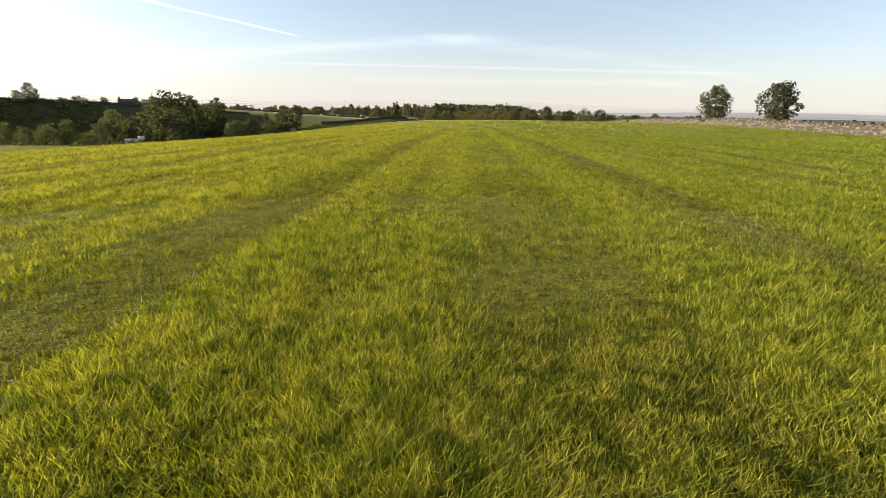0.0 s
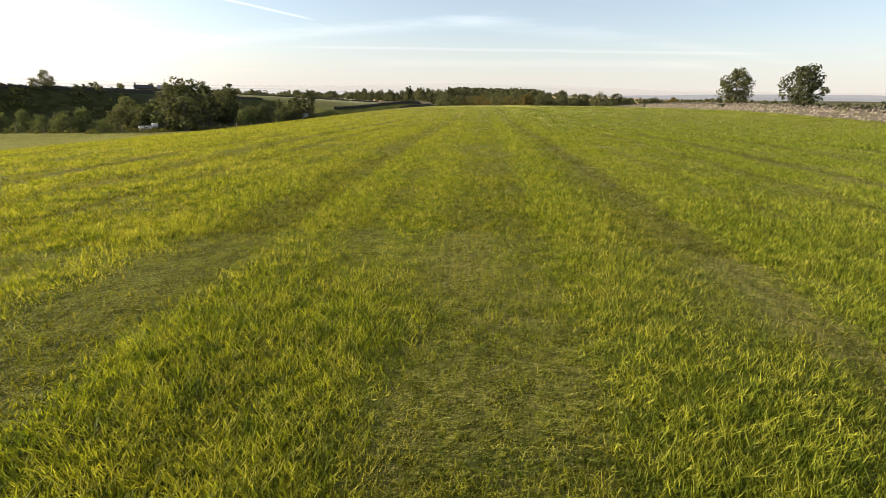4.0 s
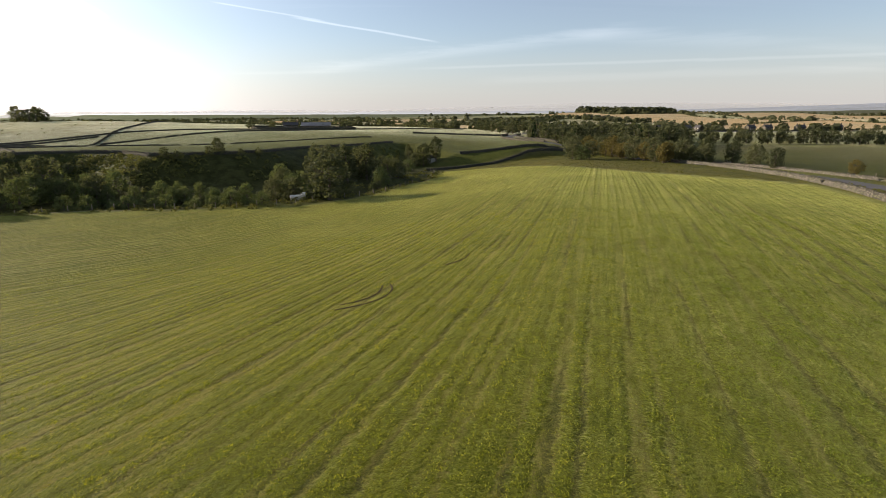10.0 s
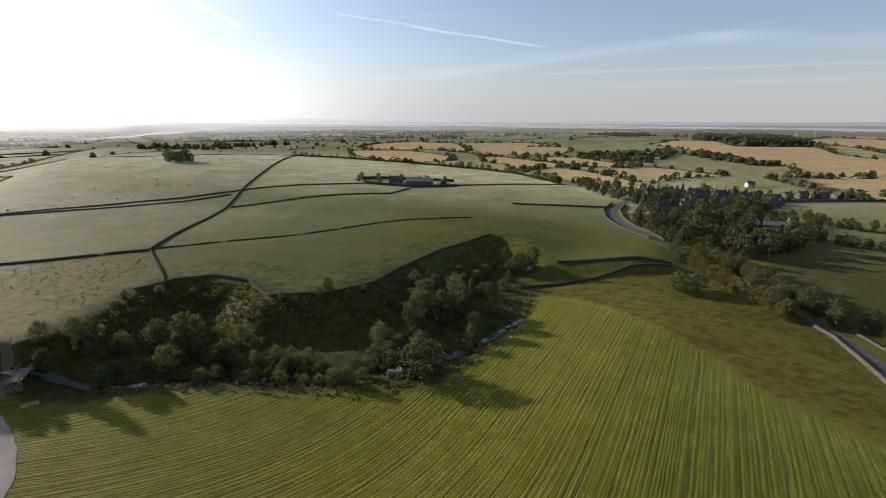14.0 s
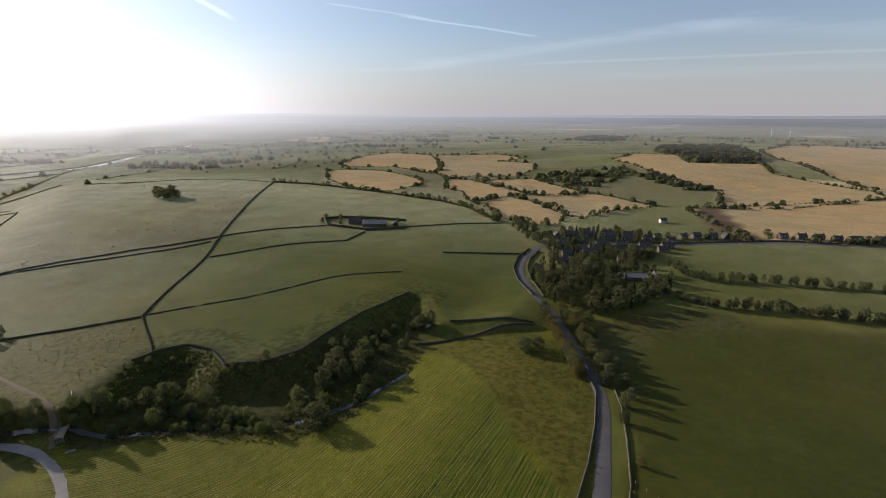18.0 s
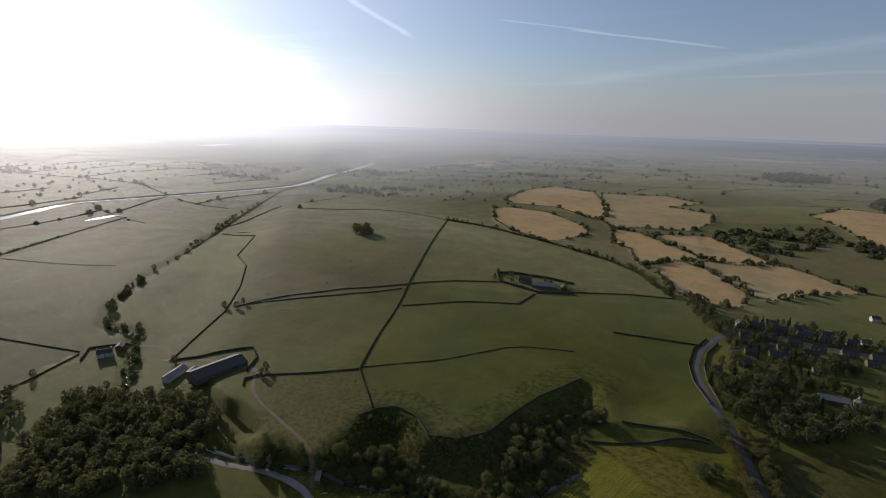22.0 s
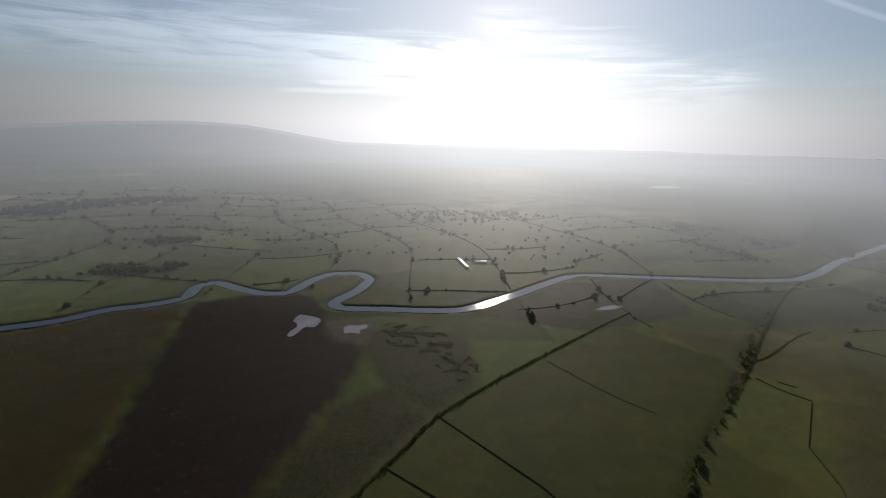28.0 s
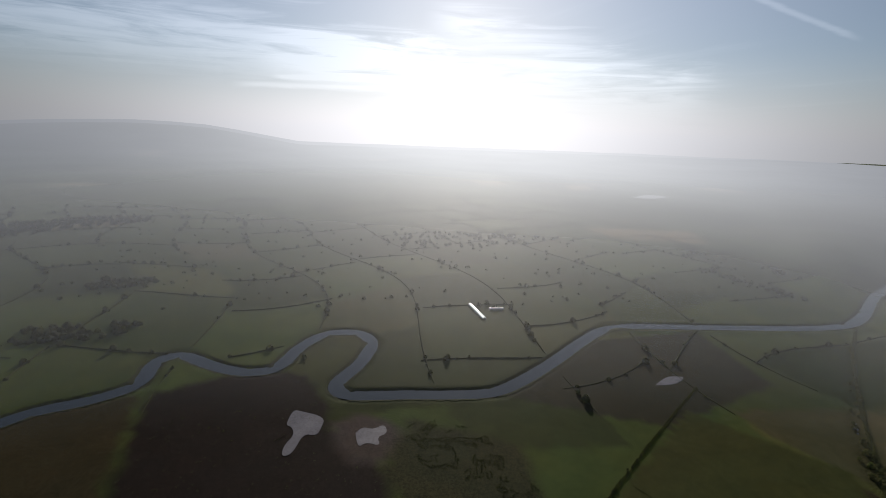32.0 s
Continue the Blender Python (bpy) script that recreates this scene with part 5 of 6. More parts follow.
row([(-322, 356), (-277, 367), (-189, 357), (-115, 340), (-66, 293)], 6.0, ["far_broad", "far_bush", "far_bush"], 2.0, 5.0, "hedgerow trees", 1.5, 0.8)
row([(-271, -164), (-341, -120), (-393, -91), (-444, -43), (-534, 51)], 2.6, ["far_bush", "far_bush", "far_willow"], 1.0, 2.2, "bushes along the drain", 1.2, 0.85, "low bushes along the straight drain")
for x, y, h in ((-326, 236, 9), (-319, 242, 8), (-316, 236, 7.5), (-323, 246, 8.5), (-330, 242, 7), (-313, 243, 6)):
    tree("far_broad", x, y, h, "hilltop clump", 1.2)
for x, y in ((-234, -10), (-246, 80), (-243, 90), (-239, 84), (-198, 36), (-154, 58), (-150, 54)):
    tree("far_broad", x, y, tree_rng.uniform(3.5, 5.5), "hedgerow trees")
for x, y, h in ((-289, -64, 4.2), (-285, -60, 5.0), (-286, -68, 3.6), (-268, -60, 5.0), (-263, -64, 4.4), (-265, -56, 3.8)):
    tree("far_broad", x, y, h, "hedgerow trees", 1.35)
for x, y in ((-169, 243), (-160, 247), (-146, 249), (-132, 253), (-122, 256), (-152, 236), (-137, 254), (-127, 243), (-118, 246), (-164, 233)):
    tree("far_broad", x, y, tree_rng.uniform(3.0, 4.6), "trees round the upland farm")


join_stands()


def far_plants(name, label, spots, category, sprays=26, material=None):
    """One mesh of many small crowns too far off to tell apart."""
    rng = np.random.RandomState(len(spots))
    a = np.array(spots)
    n, k = len(a), sprays
    foot = np.c_[a[:, :2], land(a[:, 0], a[:, 1])]
    d = rng.normal(size=(n, k, 3))
    d /= np.linalg.norm(d, axis=2)[..., None]
    d[..., 2] = np.abs(d[..., 2]) * 1.1 - 0.15
    size = np.stack([a[:, 3] / 2, a[:, 3] / 2, a[:, 2]], -1)[:, None]
    p = d * size * rng.uniform(0.6, 1.0, (n, k, 1)) + foot[:, None]
    t = np.cross(d, rng.normal(size=(n, k, 3)))
    t /= np.linalg.norm(t, axis=2)[..., None] + 1e-9
    b = np.cross(d, t)
    s = np.minimum(a[:, 2], a[:, 3])[:, None, None] * rng.uniform(0.22, 0.38, (n, k, 1))
    co = np.stack([p - t * s, p - b * s, p + t * s, p + b * s], 2).reshape(-1, 3)
    return tagged(new(name, raw_mesh(name, co, np.arange(len(co)).reshape(-1, 4), material or LEAF)), label, category, kind="stuff")


def hedge(line, high, wide, label, seed, category="hedge"):
    """A continuous hedge: a rough ridge of leaf sprays, thick and thin, along a line."""
    rng = np.random.RandomState(seed)
    pts = np.array([(x, y, a) for x, y, a in spaced(curved(line, 1), max(0.5, wide * 0.22))])
    k = 5
    n = len(pts)
    swell = 0.75 + 0.35 * np.interp(np.arange(n), np.arange(0, n + 9, 9), rng.rand(len(np.arange(0, n + 9, 9)))) + 0.2 * rng.rand(n)
    out = rng.uniform(-0.5, 0.5, (n, k)) * wide * swell[:, None]
    x = pts[:, :1] - np.sin(pts[:, 2:]) * out + rng.uniform(-0.3, 0.3, (n, k)) * wide
    y = pts[:, 1:2] + np.cos(pts[:, 2:]) * out + rng.uniform(-0.3, 0.3, (n, k)) * wide
    z = land(x, y) + rng.uniform(0.05, 0.8, (n, k)) * high * swell[:, None]
    p = np.stack([x, y, z], -1).reshape(-1, 3)
    d = rng.normal(size=p.shape)
    d /= np.linalg.norm(d, axis=1)[:, None]
    t = np.cross(d, rng.normal(size=p.shape))
    t /= np.linalg.norm(t, axis=1)[:, None] + 1e-9
    b = np.cross(d, t)
    r = np.minimum(wide, high) * rng.uniform(0.25, 0.5, (len(p), 1))
    co = np.stack([p - t * r, p - b * r, p + t * r, p + b * r], 1).reshape(-1, 3)
    return tagged(new("hedge", raw_mesh("hedge", co, np.arange(len(co)).reshape(-1, 4), LEAF)), label, category, "hedges")


DRAIN = [(-262, -170), (-341, -120), (-393, -91), (-444, -43), (-485, 1), (-540, 58), (-598, 122)]
hedge(DRAIN, 0.8, 2.2, "dark low hedge along the straight drain", 41)
hedge([(-477, 3), (-425, 37), (-399, 62)], 0.5, 0.9, "low ragged hedge off the drain", 42)
hedge([(-400, 111), (-423, 132), (-476, 178), (-537, 228), (-651, 328), (-738, 421)], 1.2, 3.0, "rank growth along a side stream", 44)
hedge([(-482, 182), (-489, 201), (-533, 258), (-543, 281)], 0.9, 1.6, "low hedge off the side stream", 45)
hedge([(-322, 356), (-277, 367), (-189, 357), (-115, 340), (-66, 293)], 1.5, 2.0, "field hedge below the stubble", 43)


def edge_hedges():
    """Bushes and trees along the edges of the stubble."""
    rng = random.Random(3)
    spots = []
    for outline, colour, _ in FIELDS:
        if colour in (GOLD, BUFF) and abs(outline[0][0]) < 500:
            for x, y, _ in spaced(outline + outline[:1], 2.4):
                if rng.random() < 0.72:
                    h = rng.choice((0.9, 1.0, 1.0, 1.2, 1.3, 1.5, 1.6, 3.4, 5.0))
                    spots.append((x + rng.uniform(-0.7, 0.7), y + rng.uniform(-0.7, 0.7), h, h * rng.uniform(1.0, 1.4) + 1.0))
    return spots


def parcel_lines():
    """The hedge lines of the parcels further off, the same lines by which the land is coloured."""
    keys = np.random.RandomState(7).rand(4096, 6)
    lines = []

    def world(u, v):
        du, dv = sway(u, v)
        u, v = u + du, v + dv
        return 0.94 * u - 0.34 * v, 0.34 * u + 0.94 * v

    for r in range(-14, 34):
        v0 = r * 118.0
        lines.append([world(k * 14.0, v0 - 9 * math.sin(k * 14.0 * 0.013)) for k in range(-270, 210)])
        shift, wide = keys[(r * 37 + 11) % 4096, 0] * 150, 105 + 95 * keys[(r * 53 + 5) % 4096, 1]
        for c in range(-36, 26):
            lines.append([world(c * wide - shift - 10 * math.sin((v0 + s * 11.8) * 0.017), v0 + s * 11.8) for s in range(11)])
    return lines


def far_hedges():
    """Continuous low hedges with an uneven top, and trees here and there."""
    rng = random.Random(9)
    co, faces, spots = [], [], []
    pts = []
    for line in parcel_lines():
        gone = rng.random() < 0.18
        for (ax, ay), (bx, by) in zip(line, line[1:]):
            if rng.random() < 0.06:
                gone = rng.random() < 0.25
            r = math.hypot(ax + 150, ay - 100)
            if gone or r > 1750 or float(seg_distance(np.array(ax), np.array(ay), RIVER)) < 16 or bool(inside(np.array(ax), np.array(ay), CLEAR)):
                continue
            pts.append((ax, ay, bx, by, r))
            if rng.random() < (0.46 if ax < -640 else 0.30 if r < 1600 else 0.16):
                h = rng.choice((2.0, 3.0, 4.2, 5.6, 7.0))
                spots.append((ax + rng.uniform(-2, 2), ay + rng.uniform(-2, 2), h, h * 0.9 + 1.6))
    a = np.array(pts)
    za, zb = land(a[:, 0], a[:, 1]), land(a[:, 2], a[:, 3])
    for (ax, ay, bx, by, r), u, v in zip(pts, za, zb):
        l = math.hypot(bx - ax, by - ay)
        nx, ny = -(by - ay) / l, (bx - ax) / l
        w, h0, h1 = rng.uniform(0.25, 0.5), rng.uniform(0.25, 0.6), rng.uniform(0.25, 0.6)
        if ax < -640:
            w, h0, h1 = w * 2.0, h0 * 2.2, h1 * 2.2
        n = len(co)
        for x, y, z, h in ((ax, ay, u, h0), (bx, by, v, h1)):
            co += [(x - nx * w, y - ny * w, z - 0.4), (x - nx * w * 0.6, y - ny * w * 0.6, z + h), (x + nx * w * 0.6, y + ny * w * 0.6, z + h), (x + nx * w, y + ny * w, z - 0.4)]
        faces += [(n, n + 4, n + 5, n + 1), (n + 1, n + 5, n + 6, n + 2), (n + 2, n + 6, n + 7, n + 3)]
    tagged(new("far_hedges", raw_mesh("far_hedges", co, faces, LEAF)), "low hedges and walls of the distant farmland", "hedge", kind="stuff")
    far_plants("far_trees", "hedgerow trees of the distant farmland", spots, "tree", 22)


CLEAR = [(-470, 290), (-440, 170), (-640, 460), (-560, 100), (-600, -180), (-560, -500), (-400, -700), (-200, -300), (300, -300), (300, 330), (440, 560), (440, 1240), (160, 1000), (-40, 800), (-420, 760), (-430, 400)]


far_plants("stubble_hedges", "hedges and trees round the golden stubble fields", edge_hedges(), "hedge", 20)
far_hedges()


def far_wood(outline, count, label, low=7.0, tall=11.0):
    rng = random.Random(count)
    xs, ys = [p[0] for p in outline], [p[1] for p in outline]
    spots = []
    while len(spots) < count:
        x, y = rng.uniform(min(xs), max(xs)), rng.uniform(min(ys), max(ys))
        if bool(inside(np.array(x), np.array(y), outline)):
            spots.append((x, y, rng.uniform(low, tall), rng.uniform(6, 10)))
    far_plants("far_wood", label, spots, "wood")


far_wood([(1, 845), (41, 981), (113, 991), (151, 884), (137, 747), (95, 716), (62, 702), (42, 782)], 420, "dark plantation on the hill above the stubble")
far_wood([(-214, 1378), (-186, 1600), (-91, 1469), (-76, 1271), (-165, 1186)], 300, "dark distant plantation")
far_wood([(-110, 520), (-70, 600), (-20, 640), (0, 590), (-30, 480), (-60, 478)], 110, "scattered trees between the stubble fields", 3.0, 6.0)
far_wood([(0, 560), (20, 590), (60, 528), (76, 500), (60, 490), (20, 530)], 60, "trees round the upper hamlet", 3.0, 5.5)
far_wood([(-1060, -980), (-1090, -860), (-1200, -860), (-1340, -700), (-1400, -730), (-1290, -930), (-1150, -1000)], 260, "dark wood beyond the river", 7.0, 11.0)
far_wood([(-690, -540), (-715, -440), (-755, -425), (-740, -540)], 70, "narrow dark wood beyond the river", 4.0, 7.0)
far_wood([(-860, -570), (-880, -490), (-915, -480), (-915, -560)], 60, "small dark wood beyond the river", 4.0, 7.0)
far_wood([(-1130, -160), (-1110, 40), (-1230, 200), (-1290, 40), (-1240, -140)], 90, "trees round the distant village beyond the river", 4.0, 7.0)


def far_copses():
    """Small woods and shelter belts scattered over the country to the north."""
    rng = random.Random(31)
    spots = []
    for _ in range(34):
        az, r = radians(rng.uniform(52, 158)), rng.uniform(620, 1750)
        cx, cy = math.cos(az) * r - 60, math.sin(az) * r
        if any(bool(inside(np.array(cx), np.array(cy), f[0])) for f in FIELDS):
            continue
        way, long, wide = rng.uniform(-0.5, 0.6), rng.uniform(20, 110), rng.uniform(6, 26)
        for _ in range(int(6 + long * wide / 55)):
            u, v = rng.uniform(-long, long), rng.uniform(-wide, wide) / 2
            h = rng.uniform(3.5, 8.0)
            spots.append((cx + u * math.cos(way) - v * math.sin(way), cy + u * math.sin(way) + v * math.cos(way), h, h * rng.uniform(0.8, 1.2)))
    far_plants("far_copses", "small woods and shelter belts of the far country", spots, "wood", 22)


far_copses()


def low_growth(name, label, area, count, high, wide, category, seed, thin=0.0):
    """Rushes, scrub and rank tussocks scattered over a piece of ground."""
    rng = random.Random(seed)
    xs, ys = [p[0] for p in area], [p[1] for p in area]
    spots, tries = [], 0
    while len(spots) < count and tries < count * 20:
        tries += 1
        x, y = rng.uniform(min(xs), max(xs)), rng.uniform(min(ys), max(ys))
        if bool(inside(np.array(x), np.array(y), area)) and noise.noise((x * 0.09, y * 0.09, seed)) > thin:
            k = rng.uniform(0.5, 1.3)
            spots.append((x, y, high * k, wide * k))
    return far_plants(name, label, spots, category, 16, RANK if category in ("grass", "rushes", "weeds", "bracken") else None)


low_growth("marsh_scrub", "dark rushes and scrub on the marshy river meadow", [(-545, -147), (-560, -128), (-542, -87), (-452, -50), (-437, -75), (-489, -106), (-503, -134)], 1100, 0.55, 1.2, "scrub", 21, -0.02)
low_growth("moor_heather", "dark heather tussocks on the moor", PEAT, 620, 0.5, 2.4, "heather", 22, 0.0)
low_growth("scarp_fern", "bracken and rank grass on the scarp", [(-97, 60), (-94, 77), (-84, 78), (-73, 73), (-62, 80), (-58, 92), (-58, 126), (-53, 148), (-40, 140), (-50, 120), (-50, 90), (-62, 68), (-82, 60), (-90, 50)], 420, 0.55, 1.3, "bracken", 23, -0.1)
low_growth("bay_bracken", "yellowing bracken and gorse on the sunlit scarp bay", [(-92, 77), (-84, 79), (-73, 74), (-66, 80), (-62, 76), (-70, 66), (-78, 64), (-90, 68)], 620, 0.42, 0.9, "bracken", 35, -0.5)
low_growth("brook_rushes", "tall rushes along the brook margin", [(-92, 36), (-66, 48), (-40, 60), (-30, 76), (-29, 112), (-36, 122), (-38, 90), (-44, 68), (-64, 58), (-84, 46)], 520, 0.5, 0.9, "rushes", 24, -0.1)
low_growth("thistles", "thistles and tussocks in the sheep pasture", [(-98, 78), (-60, 108), (-50, 158), (-70, 200), (-130, 215), (-190, 178), (-128, 92)], 170, 0.22, 0.6, "weeds", 25, -0.4)
low_growth("knoll_tussocks", "tussocks and thistles on the rough knoll", [(-28, 118), (-14, 114), (-2, 101), (5, 92), (10, 84), (25, 70), (26, 108), (18, 122), (4, 130)], 420, 0.16, 0.5, "weeds", 34, -0.3)
low_growth("rank_tussocks", "rank grass tussocks in the rough paddock", [(-100, 70), (-126, 86), (-152, 54), (-118, 44), (-98, 48)], 420, 0.22, 0.7, "grass", 26, -0.3)
low_growth("far_pasture_tufts", "rushes and tussocks in the upland pasture", [(-200, 184), (-320, 350), (-430, 340), (-470, 240), (-390, 180), (-320, 130), (-246, 90)], 220, 0.5, 1.6, "rushes", 27, 0.0)
low_growth("vale_trees", "scattered trees of the valley beyond the hill", [(-480, 380), (-340, 500), (-430, 700), (-420, 1000), (-800, 900), (-760, 560)], 170, 3.4, 4.2, "tree", 28, 0.0)
low_growth("river_vale_trees", "scattered trees and copses in the misty vale beyond the river", [(-790, -620), (-790, -40), (-840, 320), (-1000, 560), (-1650, 500), (-1750, -200), (-1500, -760)], 620, 4.0, 5.6, "tree", 33, 0.06)
low_growth("verge_growth", "tall grass and nettles on the lane verges", [(27.2, 60), (27.6, 82), (26.4, 96), (24, 112), (21, 120), (23, 121), (26, 112), (28.5, 97), (29.3, 82), (29.5, 60)], 260, 0.3, 0.7, "grass", 29, -1.0)


def peat_ridges():
    """Short rows of dark heaped peat and heather by the drain."""
    rng = random.Random(17)
    spots = []
    for i in range(15):
        for k in range(9):
            spots.append((-442 + i * 3.7 + (k - 4) * 0.9 + rng.uniform(-0.3, 0.3), -160 + i * 2.0 - (k - 4) * 1.4 + rng.uniform(-0.3, 0.3), rng.uniform(0.25, 0.5), 1.2))
    far_plants("peat_ridges", "rows of dark heaped peat beside the drain", spots, "heather", 10)


peat_ridges()

# ---- buildings ----
def house(x, y, turn, long=8.0, deep=5.5, eaves=3.4, pitch=0.75, wall=None, roof=None, chimneys=1, label="stone cottage with a grey slate roof", windows=True, door=True, name="house", category="house", scale=0.64):
    """A gabled building: walls, two roof slopes with thickness, chimneys, windows and a door."""
    wall, roof = wall or MASONRY, roof or SLATE
    ob = new(name)
    ob.matrix_world = Matrix.Translation(at(x, y)) @ Matrix.Rotation(radians(turn), 4, "Z") @ Matrix.Scale(scale, 4)
    ridge = eaves + deep / 2 * pitch
    bm = bmesh.new()
    ring = [(-deep / 2, -0.6), (deep / 2, -0.6), (deep / 2, eaves), (0, ridge), (-deep / 2, eaves)]
    ends = [[bm.verts.new((s * long / 2, a, b)) for a, b in ring] for s in (-1, 1)]
    bm.faces.new(ends[0])
    bm.faces.new(ends[1][::-1])
    for i in range(5):
        bm.faces.new((ends[0][i], ends[1][i], ends[1][(i + 1) % 5], ends[0][(i + 1) % 5]))
    bmesh.ops.recalc_face_normals(bm, faces=bm.faces[:])
    part("wall", bm, wall, ob)
    slope = math.hypot(deep / 2 + 0.35, (deep / 2 + 0.35) * pitch)
    for s in (-1, 1):
        bm = bmesh.new()
        box(bm, (long + 0.5, slope, 0.14), Matrix.Translation((0, s * (deep / 2 + 0.35) / 2, ridge + 0.10 - (deep / 2 + 0.35) * pitch / 2)) @ Matrix.Rotation(-s * math.atan(pitch), 4, "X"))
        part("roof_slope", bm, roof, ob)
    bm = bmesh.new()
    box(bm, (long + 0.5, 0.3, 0.14), Matrix.Translation((0, 0, ridge + 0.16)), 0.04)
    part("ridge", bm, roof, ob)
    for i in range(chimneys):
        bm = bmesh.new()
        cx = (long / 2 - 0.5) * (1 if i == 0 else -1)
        box(bm, (0.75, 0.6, 1.5), Matrix.Translation((cx, 0, ridge + 0.45)), 0.03)
        box(bm, (0.9, 0.75, 0.14), Matrix.Translation((cx, 0, ridge + 1.12)), 0.02)
        stack = part("chimney", bm, wall, ob)
        bm = bmesh.new()
        bmesh.ops.create_cone(bm, cap_ends=True, segments=8, radius1=0.15, radius2=0.12, depth=0.4, matrix=Matrix.Translation((cx, 0, ridge + 1.38)))
        part("chimney_pot", bm, TILE, stack)
    if windows:
        floors = (0.9, 2.35) if eaves > 3 else (0.9,)
        n = max(2, int(long // 2.6))
        for s in (-1, 1):
            for z in floors:
                for i in range(n):
                    wx = -long / 2 + long * (i + 0.5) / n
                    if door and s == -1 and z < 1 and i == n // 2:
                        bm = bmesh.new()
                        box(bm, (0.9, 0.10, 1.95), Matrix.Translation((wx, s * (deep / 2 + 0.02), 0.97)), 0.02)
                        part("door", bm, OAK, ob)
                        continue
                    bm = bmesh.new()
                    for px, pz, sx, sz in ((0, 0, 1.0, 0.08), (0, 1.0, 1.0, 0.08), (-0.46, 0.5, 0.08, 1.0), (0.46, 0.5, 0.08, 1.0), (0, 0.5, 0.05, 1.0)):
                        box(bm, (sx, 0.10, sz), Matrix.Translation((wx + px, s * (deep / 2 + 0.03), z + pz)))
                    frame_ = part("window_frame", bm, TIMBER, ob)
                    bm = bmesh.new()
                    box(bm, (0.86, 0.03, 0.94), Matrix.Translation((wx, s * (deep / 2 + 0.025), z + 0.5)))
                    part("pane", bm, PANE, frame_)
    return tagged(ob, label, category, "village houses" if category == "house" else "farm buildings")


for x, y, turn, long, deep, eaves in STONE_HOUSES:
    house(x, y, turn, long, deep, eaves, 0.8, MASONRY, SLATE, 2 if long > 7 else 1, "grey stone cottage with a slate roof")
for x, y, turn, long, deep, eaves in WHITE_HOUSES:
    house(x, y, turn, long, deep, eaves, 0.8, RENDERED, SLATE, 1, "white-rendered cottage with a grey slate roof")
house(26, 213, 20, 16, 7, 3.0, 0.5, MASONRY, SHEET, 0, "long low stone barn with a grey sheeted roof", False, False, "barn", "barn")
house(34, 217, 110, 5, 4.5, 3.2, 0.7, RENDERED, SLATE, 1, "white-rendered cottage end by the barn")
# upland farm
house(-131, 243, 28, 16, 7, 2.4, 0.45, MASONRY, SHEET, 0, "long stone barn with pale grey roof", False, False, "barn", "barn", 0.9)
house(-146, 243, 28, 9, 5, 2.7, 0.6, MASONRY, SLATE, 2, "stone farmhouse in a walled garden", scale=0.85)
house(-120, 250, 118, 8, 5, 2.8, 0.6, MASONRY, SLATE, 0, "small grey stone outbuilding", False, True, "outbuilding", "barn")
stone_wall([(-170, 243), (-158, 230), (-128, 231), (-110, 246)], 1.3)
stone_wall([(-170, 243), (-164, 252), (-140, 262), (-120, 264)], 1.5)
# river farm
house(-170.5, 44.2, 94, 31, 14, 3.0, 0.36, MASONRY, SLATE, 0, "long dark-roofed stone barn in the farmyard", False, False, "barn", "barn", 0.72)
house(-184.5, 31.8, 121, 17, 6, 3.2, 0.5, RENDERED, SHEET, 0, "shed with a pale metal roof in the farmyard", False, False, "shed", "barn")
house(-179.3, 37, 125, 8, 4.5, 2.8, 0.5, RENDERED, SHEET, 0, "small pale-roofed farm shed", False, False, "shed", "barn")
house(-236, 17.5, 74, 10, 6, 3.6, 0.7, RENDERED, SLATE, 2, "pale rendered farmhouse by the brook")
house(-240, 25, 150, 7, 5, 2.8, 0.6, MASONRY, SHEET, 0, "low stone outbuilding by the brook", False, True, "outbuilding", "barn")
for x, y, t in ((-178, -38, 70), (-181, -29, 70), (-171, -46, 40), (-212, -25, 55), (-191, -3.5, 100), (-186, -38, 70)):
    house(x, y, t, 9, 5.5, 3.2, 0.7, MASONRY, SLATE, 1, "stone cottage at the wood's edge")
# long light-roofed sheds beyond the river
house(-788, -51, 12, 50, 3.8, 2.2, 0.35, RENDERED, POLISHED, 0, "long white-roofed poultry shed beyond the river", False, False, "shed", "barn", 1.0)
house(-797, -24, 92, 18, 3.4, 2.2, 0.35, RENDERED, POLISHED, 0, "pale-roofed shed beyond the river", False, False, "shed", "barn", 1.0)


